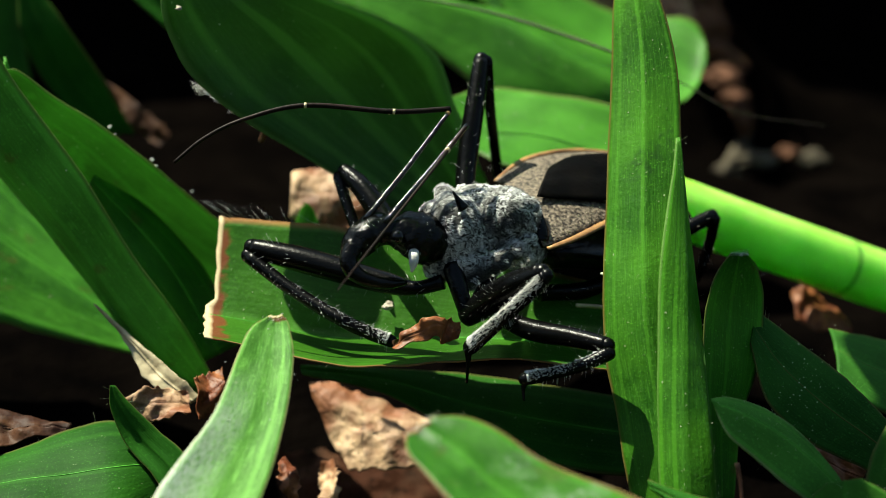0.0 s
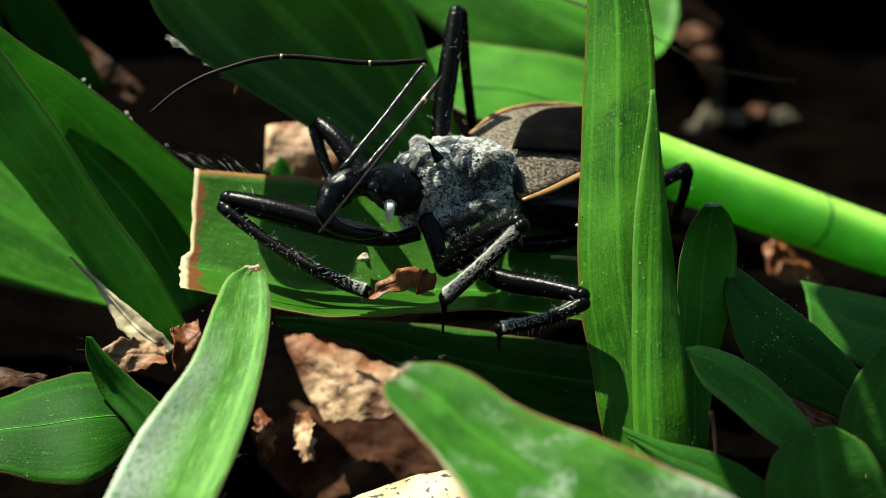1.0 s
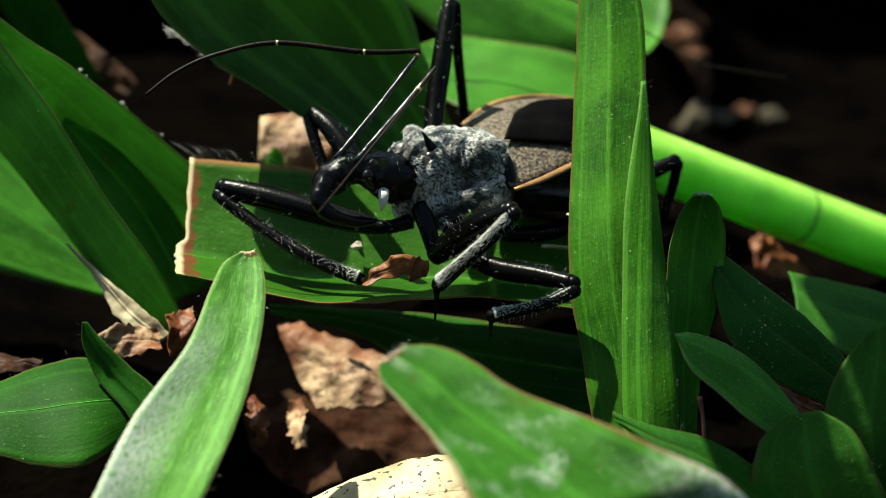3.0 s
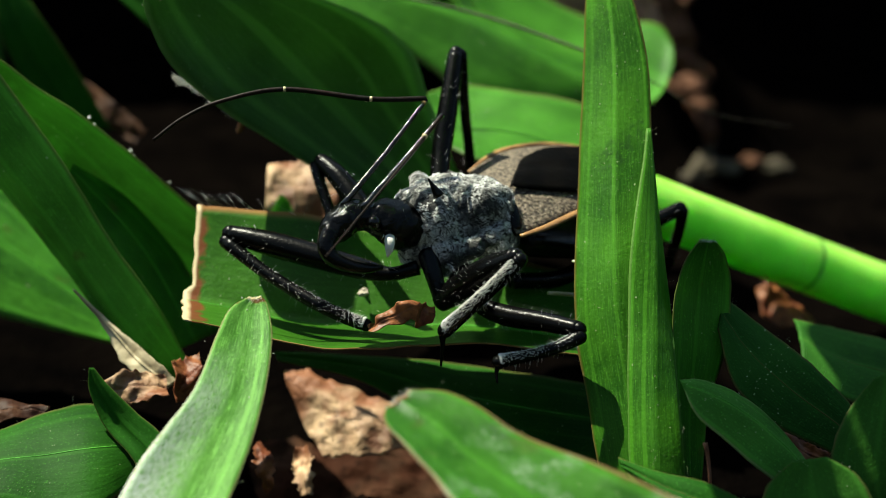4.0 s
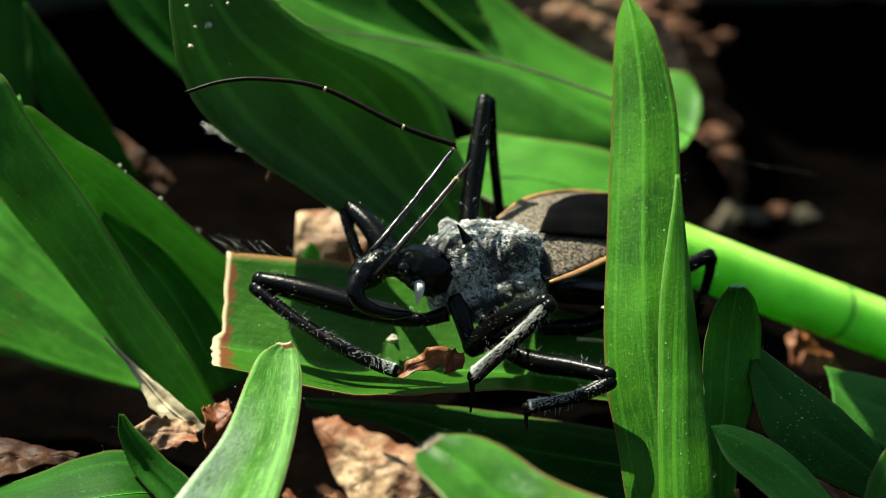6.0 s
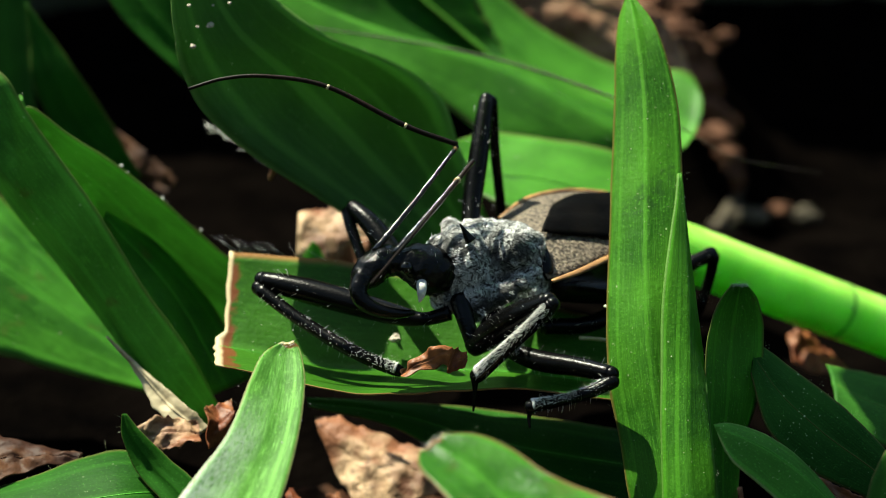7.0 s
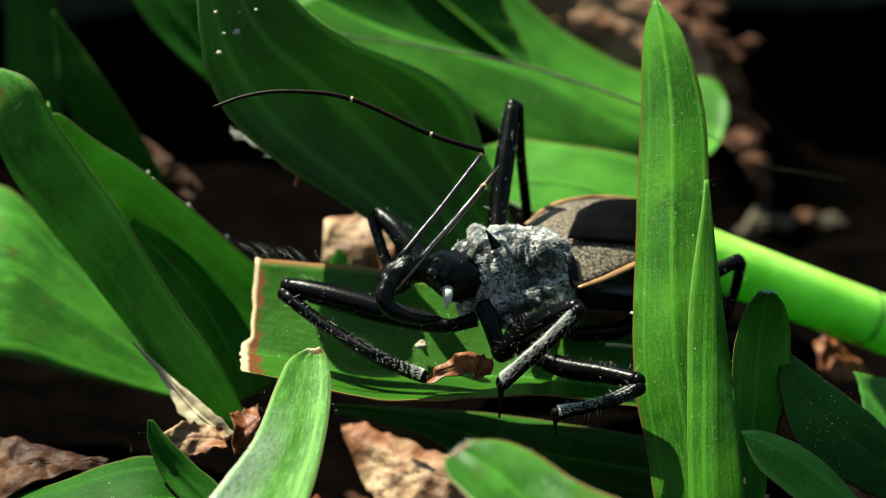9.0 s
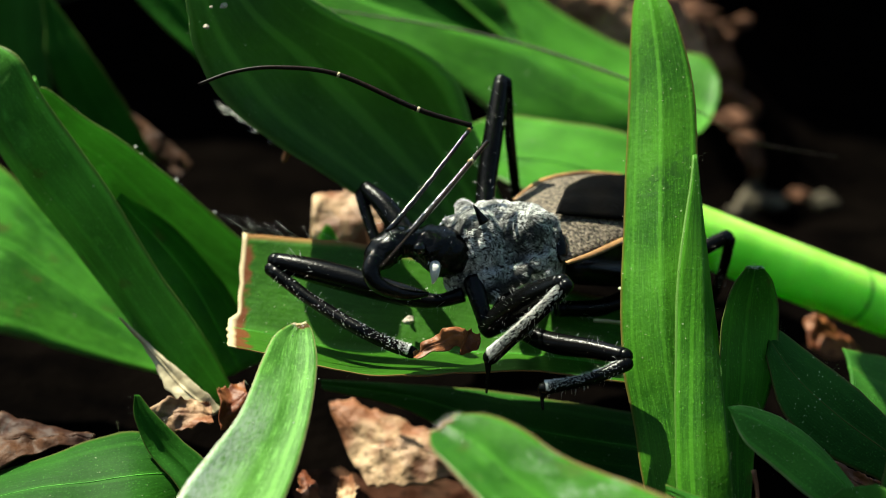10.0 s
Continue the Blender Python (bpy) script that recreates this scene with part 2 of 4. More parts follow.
DRY = plain_material("dry_leaf", (0.12, 0.042, 0.016), (0.60, 0.40, 0.23), 0.5, 0.65, 0.25, 2.0, low=0.35, high=0.6, stain=(0.20, 0.07, 0.025), through=0.1)
STRAW = plain_material("straw", (0.22, 0.16, 0.08), (0.64, 0.55, 0.35), 0.5, 0.6, 0.08, 3.0)
RUST = plain_material("rust_leaf", (0.05, 0.013, 0.005), (0.38, 0.14, 0.05), 1.0, 0.5, 0.15, 2.0, gloss=0.25, stain=(0.12, 0.032, 0.012))
# Near-black, since the shade over the ground is put into this colour.
SHADED_SOIL = plain_material("soil", (0.0006, 0.0005, 0.0005), (0.0022, 0.0016, 0.0013), 0.25, 0.98, 0.6, 1.5, gloss=0.0)
LICHEN = plain_material("lichen", (0.12, 0.1, 0.075), (0.5, 0.44, 0.35), 0.6, 0.85, 0.2, 2.0)
MOSS = plain_material("pale_lichen", (0.024, 0.02, 0.015), (0.12, 0.10, 0.07), 0.8, 0.9, 0.3, 2.0, gloss=0.1)
BLACK = plain_material("black_cuticle", (0.0008, 0.0008, 0.0008), (0.002, 0.002, 0.002), 1.5, 0.16, 0.07, 8.0, gloss=0.15, strength=0.55)
LEG = plain_material("leg_cuticle", (0.0008, 0.0008, 0.0008), (0.002, 0.002, 0.002), 1.2, 0.26, 0.04, 7.0, gloss=0.11, strength=0.45)
FUR = coat_material()
DOWN = plain_material("grey_down", (0.16, 0.16, 0.155), (0.86, 0.86, 0.84), 0.9, 0.9, gloss=0.0, low=0.42, high=0.54)
# Dead-leaf brown darkened, so the shade over it sits in the colour.
SHADED_LITTER = plain_material("shaded_dead_leaf", (0.01, 0.005, 0.003), (0.07, 0.032, 0.018), 0.5, 0.8, 0.25, 1.5, gloss=0.03, stain=(0.03, 0.011, 0.006))
HAIR = plain_material("pale_hair", (0.6, 0.6, 0.56), (0.88, 0.88, 0.84), 1.0, 0.4)
FRINGE = plain_material("margin_hair", (0.16, 0.2, 0.1), (0.4, 0.45, 0.3), 1.0, 0.5)
CORIUM = plain_material("wing_leather", (0.016, 0.012, 0.009), (0.19, 0.15, 0.11), 6.0, 0.6, 0.15, 6.0, gloss=0.2, low=0.36, high=0.62)
POLLEN = plain_material("pollen", (0.42, 0.46, 0.3), (0.7, 0.72, 0.55), 2.0, 0.6)
MEMBRANE = plain_material("wing_membrane", (0.001, 0.001, 0.001), (0.003, 0.0025, 0.002), 0.8, 0.5, gloss=0.02)
AMBER = plain_material("amber_edge", (0.12, 0.05, 0.015), (0.45, 0.24, 0.08), 1.0, 0.45)
WHITE = plain_material("white_patch", (0.4, 0.4, 0.37), (0.75, 0.75, 0.7), 1.5, 0.7)
# Specks are real; the dark green under them carries the shade on this leaf.
SPECKLED = leaf_material("grass_speckled_shade", (0.012, 0.05, 0.008), (0.03, 0.11, 0.016), (0.03, 0.13, 0.01), through=0.2, specks=0.78, speck_size=10.0, gloss=0.03, rough=0.6, line=0.15)
# Another darkened grass green that holds shade in its colour.
GLOOM = leaf_material("grass_gloom_shade", (0.016, 0.07, 0.008), (0.045, 0.165, 0.018), (0.03, 0.18, 0.01), through=0.25, gloss=0.1, rough=0.6, line=0.3, specks=0.79)
SPOTTED = plain_material("spotted_straw", (0.26, 0.19, 0.09), (0.55, 0.46, 0.29), 0.5, 0.6, 0.15, 2.0, spots=(0.01, 0.008, 0.006))
# Surface of the unseen light-blocking ring round the spot.
SHADE_RING = plain_material("undergrowth", (0.03, 0.035, 0.02), (0.08, 0.08, 0.05), 0.02, 0.9, 2.0, 0.1, gloss=0.1)
SIENNA = plain_material("sienna_leaf", (0.02, 0.007, 0.004), (0.12, 0.05, 0.02), 0.5, 0.6, 0.2, 1.5, gloss=0.15, stain=(0.03, 0.010, 0.005))
CLAY = plain_material("clay", (0.02, 0.009, 0.005), (0.17, 0.08, 0.048), 0.5, 0.9, 0.3, 1.5, gloss=0.1)
TWIG = plain_material("dark_twig", (0.02, 0.015, 0.012), (0.07, 0.05, 0.04), 0.8, 0.7)
EYE = plain_material("eye_black", (0.001, 0.001, 0.001), (0.002, 0.002, 0.002), 2.0, 0.1, 0.01, 8.0, gloss=0.3)
BEADED = plain_material("beaded_cuticle", (0.002, 0.002, 0.002), (0.005, 0.005, 0.005), 2.0, 0.16, 0.08, 4.0, gloss=0.55)
TAN = plain_material("tan_leaf", (0.08, 0.032, 0.016), (0.38, 0.23, 0.13), 0.25, 0.7, 0.15, 1.5, gloss=0.2, stain=(0.13, 0.055, 0.028))
BROWN = plain_material("antenna_brown", (0.002, 0.0015, 0.001), (0.014, 0.006, 0.004), 0.5, 0.5, gloss=0.12)
CREAM = plain_material("cream_ring", (0.4, 0.32, 0.16), (0.6, 0.5, 0.3), 2.0, 0.5)


# ---- shapes ----
def part(name, bm, mat, parent=None, label="", at=None, smooth=True):
    """Links a bmesh given in millimetres of the place as one object, its origin at the parent's, or at the point at."""
    chain, origin, up = Vector(at) if at is not None else Vector(), Vector(), parent
    while up is not None:
        origin, up = origin + up.location / MM, up.parent
    place = chain if at is not None else origin
    for v in bm.verts:
        v.co = (v.co - place) * MM
    me = bpy.data.meshes.new(name)
    bmesh.ops.recalc_face_normals(bm, faces=bm.faces)
    bm.to_mesh(me)
    bm.free()
    me.polygons.foreach_set("use_smooth", [smooth] * len(me.polygons))
    me.materials.append(mat)
    ob = new(name, me)
    ob.parent = parent
    ob.location = (place - origin) * MM
    return tagged(ob, label)


def thing(name, at, label, category, group=""):
    ob = new(name)
    ob.empty_display_size = 0.002
    ob.location = Vector(at) * MM
    return tagged(ob, label, category, group)


def spline(points, n):
    """n + 1 vectors evenly along a smooth curve through rows of numbers."""
    p = np.array(points, float)
    p = np.vstack([2 * p[0] - p[1], p, 2 * p[-1] - p[-2]])
    k, out = len(p) - 3, []
    for i in range(n + 1):
        u = min(i * k / n, k - 1e-9)
        j, f = int(u), u - int(u)
        a, b, c, d = p[j:j + 4]
        q = 0.5 * (2 * b + (c - a) * f + (2 * a - 5 * b + 4 * c - d) * f * f + (3 * b - a - 3 * c + d) * f ** 3)
        out.append([float(v) for v in q])
    return out


def tube(bm, points, radii, n=24, sides=8, squash=1.0):
    """A round, closed tube through points, with a radius at each."""
    rows = spline([(*p, r) for p, r in zip(points, radii)], n)
    rings, up = [], Vector((0, 0, 1))
    for i, row in enumerate(rows):
        c = Vector(row[:3])
        d = (Vector(rows[min(i + 1, n)][:3]) - Vector(rows[max(i - 1, 0)][:3])).normalized()
        if abs(d.dot(up)) > 0.9:
            up = Vector((0, 1, 0)) if abs(d.y) < 0.9 else Vector((1, 0, 0))
        a = d.cross(up).normalized()
        b = a.cross(d)
        up = b
        r = max(row[3], 0.01)
        rings.append([bm.verts.new(c + r * (math.cos(s) * a + squash * math.sin(s) * b)) for s in (2 * math.pi * k / sides for k in range(sides))])
    for p, q in zip(rings, rings[1:]):
        for k in range(sides):
            bm.faces.new((p[k], p[(k + 1) % sides], q[(k + 1) % sides], q[k]))
    bm.faces.new(rings[0][::-1])
    bm.faces.new(rings[-1])
    return bm


def loft(stations, up, n=24, sides=28, lump=0.0, size=1.0, ends=True):
    """A body through stations (x, y, z, half width, half height above, half height below)."""
    bm = bmesh.new()
    rows, rings = spline(stations, n), []
    for i, row in enumerate(rows):
        c = Vector(row[:3])
        d = (Vector(rows[min(i + 1, n)][:3]) - Vector(rows[max(i - 1, 0)][:3])).normalized()
        a = d.cross(Vector(up)).normalized()
        b = a.cross(d)
        ring = []
        for k in range(sides):
            s = 2 * math.pi * k / sides
            v = c + max(row[3], 0.02) * math.cos(s) * a + max(row[4] if math.sin(s) > 0 else row[5], 0.02) * math.sin(s) * b
            if lump:
                v += (v - c).normalized() * lump * (noise.noise(v * size) + 0.5 * noise.noise(v * size * 2.7))
            ring.append(bm.verts.new(v))
        rings.append(ring)
    for p, q in zip(rings, rings[1:]):
        for k in range(sides):
            bm.faces.new((p[k], p[(k + 1) % sides], q[(k + 1) % sides], q[k]))
    if ends:
        bm.faces.new(rings[0][::-1])
        bm.faces.new(rings[-1])
    return bm


def blade_mesh(stations, bend=0.15, fold=0.0, n=36, wide=14, thick=0.16, wave=0.12, ragged=0.03, seed=0.0, crumple=0.0, notch=None):
    """A leaf through stations (centre, half breadth): bend arches it across, fold creases it at the rib; two skins and a rim."""
    bm = bmesh.new()
    uv = bm.loops.layers.uv.new("UVMap")
    rows, skins, coords, length = spline(stations, n), ([], []), {}, 0.0
    for i, row in enumerate(rows):
        c, h = Vector(row[:3]), Vector(row[3:6])
        ahead = Vector(rows[min(i + 1, n)][:3]) - Vector(rows[max(i - 1, 0)][:3])
        length += ahead.length / (1 if 0 < i < n else 2) / (2 if 0 < i < n else 1) if i else 0.0
        up = h.cross(ahead)
        up = up.normalized() if up.length > 1e-9 else Vector((0, 0, 1))
        for skin, side in zip(skins, (0.5, -0.5)):
            line = []
            for k in range(wide + 1):
                u = 2 * k / wide - 1
                edge = 1 + ragged * (noise.noise(Vector((i * 10.1 / n, u * 2, seed + 7))) + 0.4 * noise.noise(Vector((i * 19.3 / n, u * 2, seed + 3)))) * (abs(u) ** 4)
                p = c + h * u * edge
                if notch and i < 4:
                    p -= ahead.normalized() * (notch[1] * (u > notch[0]) + 0.14 * noise.noise(Vector((u * 7, 3, seed)))) * (1 - i / 4)
                lift = h.length * (bend * (1 - u * u) + fold * (1 - abs(u))) + wave * noise.noise(Vector((c.x * 0.2, c.z * 0.2 + c.y * 0.2 + seed, u * 1.2)))
                if crumple:
                    lift += crumple * noise.noise(p * 0.5 + Vector((seed, 0, 0))) + 0.4 * crumple * noise.noise(p * 1.4) + 0.14 * crumple * abs(noise.noise(p * 1.9 + Vector((0, seed, 0))))
                lift -= 0.07 * math.exp(-(u * wide / 2.2) ** 2)
                v = bm.verts.new(p + up * (lift + side * thick * (1 - 0.5 * u * u)))
                coords[v] = (k / wide, length / 10)
                line.append(v)
            skin.append(line)
    for skin in skins:
        for p, q in zip(skin, skin[1:]):
            for k in range(wide):
                bm.faces.new((p[k], p[k + 1], q[k + 1], q[k]))
    top, low = skins
    for k in range(wide):
        bm.faces.new((top[0][k], top[0][k + 1], low[0][k + 1], low[0][k]))
        bm.faces.new((top[-1][k], top[-1][k + 1], low[-1][k + 1], low[-1][k]))
    for i in range(n):
        for k in (0, wide):
            bm.faces.new((top[i][k], top[i + 1][k], low[i + 1][k], low[i][k]))
    for f in bm.faces:
        for loop in f.loops:
            loop[uv].uv = coords[loop.vert]
    spine = [(top[i][wide // 2].co.copy(), top[i][wide // 2].normal.copy()) for i in range(n + 1)]
    return bm, spine


def leaf(label, stations, mat=None, rib=0.0, name="grass_leaf", category="leaf", group="grass leaves", fringe=0, **shape):
    """A grass leaf: the blade, a raised rib and, where asked for, hairs along both margins."""
    bm, spine = blade_mesh(stations, **shape)
    base = Vector(stations[-1][:3])
    rows = spline(stations, 40)
    ob = tagged(part(name, bm, mat or GREEN, at=base), label, category, group)
    if rib:
        pts = [p for p, _ in spine[1:-1:3]]
        part("midrib", tube(bmesh.new(), pts, [0.7 * rib * (0.35 + 0.65 * i / len(pts)) for i in range(len(pts))], 30, 6), mat if category != "leaf" or mat in (GLOOM, DEEP_SHADE, SPECKLED) else RIB, ob)
    if fringe:
        rnd = random.Random(len(label) + fringe)
        bm = bmesh.new()
        for _ in range(fringe):
            row = rows[rnd.randrange(2, 40)]
            c, h = Vector(row[:3]), Vector(row[3:6])
            side = rnd.choice((-1, 1))
            root = c + h * side * 0.985
            tip = root + h.normalized() * side * rnd.uniform(0.1, 0.4) + Vector((rnd.uniform(-0.3, 0.3), rnd.uniform(-0.2, 0.2), rnd.uniform(-0.1, 0.5)))
            hair(bm, root, tip, 0.0045)
        part("margin_hairs", bm, FRINGE, ob)["kind"] = "stuff"
    return ob


def hair(bm, root, tip, r):
    d = (tip - root).normalized()
    a = d.orthogonal().normalized() * r
    b = d.cross(a)
    base = [bm.verts.new(root + v) for v in (a, -0.5 * a + 0.87 * b, -0.5 * a - 0.87 * b)]
    top = bm.verts.new(tip)
    for k in range(3):
        bm.faces.new((base[k], base[(k + 1) % 3], top))
    bm.faces.new(base[::-1])


# ---- the ground ----
def ground():
    bm = bmesh.new()
    edge = [-1500, -700, -300, -150] + list(range(-100, 141, 3)) + [170, 300, 700, 1500]
    grid = []
    for y in edge:
        line = []
        for x in edge:
            near = 1.0 if max(abs(x), abs(y)) < 160 else 0.0
            dip = -13.0 * min(max((y - 15) / 40, 0), 1)
            z = dip + near * (2.2 * noise.noise(Vector((x, y, 0)) * 0.06) + 1.2 * noise.noise(Vector((x, y, 3)) * 0.22))
            z += 13 * math.exp(-((x - 20) ** 2 / 70 + (y - 61) ** 2 / 45))  # a low mound of earth
            line.append(bm.verts.new((x, y, z + 1.0)))
        grid.append(line)
    for p, q in zip(grid, grid[1:]):
        for k in range(len(edge) - 1):
            bm.faces.new((p[k], p[k + 1], q[k + 1], q[k]))
    tagged(part("ground", bm, SHADED_SOIL, at=(0, 0, 0)), "dark brown crumbly soil under the grass", "soil", kind="structure")


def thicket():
    """Unseen ring added to cut the sky's light and shade the far soil."""
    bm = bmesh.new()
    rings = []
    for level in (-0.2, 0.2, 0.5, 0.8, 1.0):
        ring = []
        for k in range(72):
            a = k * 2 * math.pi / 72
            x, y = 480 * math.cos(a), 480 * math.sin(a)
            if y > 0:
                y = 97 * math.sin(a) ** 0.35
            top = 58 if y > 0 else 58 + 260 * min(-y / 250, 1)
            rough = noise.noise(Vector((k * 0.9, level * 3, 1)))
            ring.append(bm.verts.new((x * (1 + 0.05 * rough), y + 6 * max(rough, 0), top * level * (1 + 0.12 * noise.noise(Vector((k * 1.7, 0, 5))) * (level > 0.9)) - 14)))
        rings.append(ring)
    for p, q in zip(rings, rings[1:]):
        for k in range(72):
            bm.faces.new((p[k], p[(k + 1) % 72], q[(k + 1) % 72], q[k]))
    tagged(part("backdrop", bm, SHADE_RING, at=(0, 0, 0)), "dim green undergrowth round the spot", "undergrowth", kind="structure")


ground()
thicket()


# ---- leaves round the insect ----
leaf("broad green grass blade standing upright before the insect", [
    ((8.83, 8.03, 28.88, 0.11, -0, 0)), ((9.17, 6.38, 27.59, 0.98, -0.37, 0.18)), ((9.46, 3.44, 25.09, 1.49, -0.4, 0.23)), ((9.34, -0.37, 21.97, 1.69, -0.2, 0.45)),
    ((9.18, -4.31, 18.81, 1.87, -0.01, 0.66)), ((9.29, -6.76, 16.72, 1.94, -0.05, 0.7)), ((9.65, -9.06, 14.59, 1.85, -0.05, 0.7)), ((10.22, -12.05, 11.65, 1.73, -0.07, 0.57)), ((10.9, -15.9, 6.59, 0.96, -0.22, 0.23))],
    UPRIGHT, 0.08, bend=-0.05, fold=-0.16, wave=0.12, fringe=30, seed=1.0)
leaf("green grass blade folded round the upright one", [
    
    ((10.78, -0.07, 23.29, 0.03, 0.04, -0.02)), ((10.75, -1.1, 22.42, 0.22, 0.33, -0.13)), ((10.67, -2.3, 21.37, 0.48, 0.63, -0.31)), ((10.55, -4.61, 19.66, 0.85, 0.79, -0.52)), ((10.52, -7.85, 17.53, 1.06, 0.36, -0.26)),
    ((10.53, -11.21, 15.03, 1.17, -0.04, 0.04)), ((10.64, -13.65, 12.58, 1.2, -0.08, 0.08)), ((10.85, -17.18, 7.56, 0.91, -0.07, 0.08))],
    FLAP, 0.05, bend=-0.3, fold=-0.05, wave=0.05, seed=2.0, fringe=12)
leaf("pale dusty grass blade with a blunt tip", [
    ((-7.26, -8.58, 19.44, 0.27, -0, 0)), ((-7.47, -9.16, 19.31, 0.79, 0.18, -0.06)), ((-7.6, -10.79, 18.94, 1.22, 0.29, -0.07)), ((-7.95, -13.39, 18.25, 1.5, 0.36, -0.14)), ((-8.7, -15.78, 17.67, 1.85, 0.05, -0.2)),
    ((-9.48, -17.83, 17.04, 2.03, -0.16, -0.31)), ((-10.51, -20.53, 16.03, 2.1, -0.08, -0.2)), ((-12.24, -23.79, 13.02, 2.19, -0.23, -0.23)), ((-15.33, -24.5, 5.17, 2.21, -0.31, -0.34)), ((-18.11, -22.56, -4.13, 2.29, -0.34, -0.38))],
    PALE, 0.06, bend=0.14, fold=0.1, fringe=10, seed=3.0)
leaf("bright green blunt-tipped leaf hanging over the litter", [
    ((-0.87, -18.57, 21.77, 0.45, 0.43, 0.09)), ((-0.24, -19.23, 21.91, 1.12, 0.89, 0.07)), ((0.72, -20.15, 21.88, 1.46, 1.18, -0.03)), ((2.11, -21.77, 21.76, 1.72, 1.31, -0.18)), ((3.89, -23.36, 21.68, 2.61, 1.48, -0.25)),
    ((5.4, -24.91, 21.47, 3.47, 1.63, -0.18)), ((7.68, -26.5, 20.24, 4.4, 1.7, -0.05)), ((12.82, -26.09, 11.68, 4.12, 1.36, 1.16)), ((17.06, -23.92, 2.11, 3.62, 1.01, 1.52))],
    OVERHANG, 0.07, bend=0.18, fringe=16, seed=4.0)
leaf("green grass leaf with a torn brown end under the insect", [
    ((-10.72, -1.88, 16.8, 0.35, -4.78, -0.1)), ((-9.92, -1.97, 16.7, 0.26, -4.81, -0.1)), ((-7.58, -2.27, 16.5, 0.38, -5.16, -0.1)), ((-4.89, -2.69, 16.3, 0.25, -5.38, -0.1)), ((-2.37, -2.66, 16, -0.02, -4.95, -0.1)),
    ((0.3, -2.57, 15.6, -0.15, -4.21, -0.1)), ((3.52, -2.66, 15.25, -0.26, -3.67, -0.05)), ((7.26, -3.02, 14.8, -0.37, -3.3, 0)), ((10.62, -3.36, 14.2, -0.31, -3.05, 0))],
    TORN, 0.09, bend=-0.16, fold=-0.34, fringe=40, seed=5.0, wide=24, n=48, notch=(-0.15, 0.42))
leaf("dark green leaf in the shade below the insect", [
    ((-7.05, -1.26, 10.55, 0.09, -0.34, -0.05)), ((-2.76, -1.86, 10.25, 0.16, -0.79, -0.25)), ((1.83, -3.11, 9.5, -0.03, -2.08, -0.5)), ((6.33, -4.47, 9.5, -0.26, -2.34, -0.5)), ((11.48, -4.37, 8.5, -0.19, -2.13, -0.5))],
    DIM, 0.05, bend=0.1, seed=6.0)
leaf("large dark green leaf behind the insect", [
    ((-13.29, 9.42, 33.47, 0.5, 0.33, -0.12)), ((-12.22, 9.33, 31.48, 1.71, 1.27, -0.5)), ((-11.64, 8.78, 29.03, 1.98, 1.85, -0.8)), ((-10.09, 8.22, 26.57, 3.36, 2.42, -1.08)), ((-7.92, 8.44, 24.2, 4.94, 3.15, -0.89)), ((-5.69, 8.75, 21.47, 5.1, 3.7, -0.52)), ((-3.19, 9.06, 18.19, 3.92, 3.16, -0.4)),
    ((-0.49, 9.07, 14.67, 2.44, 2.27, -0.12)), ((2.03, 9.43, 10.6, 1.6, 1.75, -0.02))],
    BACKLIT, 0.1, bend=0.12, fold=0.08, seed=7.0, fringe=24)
leaf("bright green leaf behind, out of focus", [
    
    ((-9.78, 24.11, 21.48, 0.75, 0.96, -0.34)), ((-6.1, 23.37, 19.43, 1.43, 1.56, -0.32)), ((-1.21, 22.88, 17.79, 2.01, 2.14, -0.33)), ((2.73, 22.91, 16.03, 2.3, 3.42, -0.17)), ((6.87, 21.68, 14.14, 3.78, 3.29, -0.36)), ((10.08, 20.89, 12.93, 3.6, 2.49, 0.24)), ((11.98, 20.38, 11.22, 2.05, 1.84, 0.14))],
    FAR, 0.1, bend=-0.1, fold=-0.25, seed=8.0)
leaf("broad bright leaf with a rounded end behind the upright blade", [
    ((-3.83, 35.33, 21.54, 2.84, 2.45, -0.77)), ((1.31, 32.87, 17.25, 2.97, 2.47, -1.19)), ((6.17, 31.09, 14.05, 2.09, 3.19, -0.54)), ((10.65, 29.73, 11.95, 1.57, 3.64, 0.17)), ((14.36, 28.99, 11.3, 1.35, 3.87, 0.99)), ((15.8, 28.47, 10.96, 0.93, 2.85, 0.79)), ((16.33, 28.1, 10.86, 0.4, 1.1, 0.34))],
    FAR, 0.1, bend=0.15, seed=9.0)
# Added dark leaf over the bright one; it stands in for shade there.
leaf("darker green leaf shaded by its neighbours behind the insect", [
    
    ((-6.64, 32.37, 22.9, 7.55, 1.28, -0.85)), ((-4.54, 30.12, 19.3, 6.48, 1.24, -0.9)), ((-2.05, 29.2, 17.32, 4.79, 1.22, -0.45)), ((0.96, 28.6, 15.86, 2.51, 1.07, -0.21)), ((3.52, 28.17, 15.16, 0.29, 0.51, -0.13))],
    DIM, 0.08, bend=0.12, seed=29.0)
leaf("pale green leaf low behind the insect", [
    
    ((-0.42, 15.14, 15.85, 0.13, 0.63, 0.07)), ((1.86, 15.15, 15.43, 0.53, 2.79, 0.21)), ((4.57, 14.12, 15.24, 1.1, 3.64, 0.15)), ((7.92, 13.77, 14.73, 1.36, 3.63, 0.14)), ((12.36, 13.14, 13.81, 0.86, 3.51, -0.05))],
    FAR, 0.08, bend=0.15, seed=10.0)


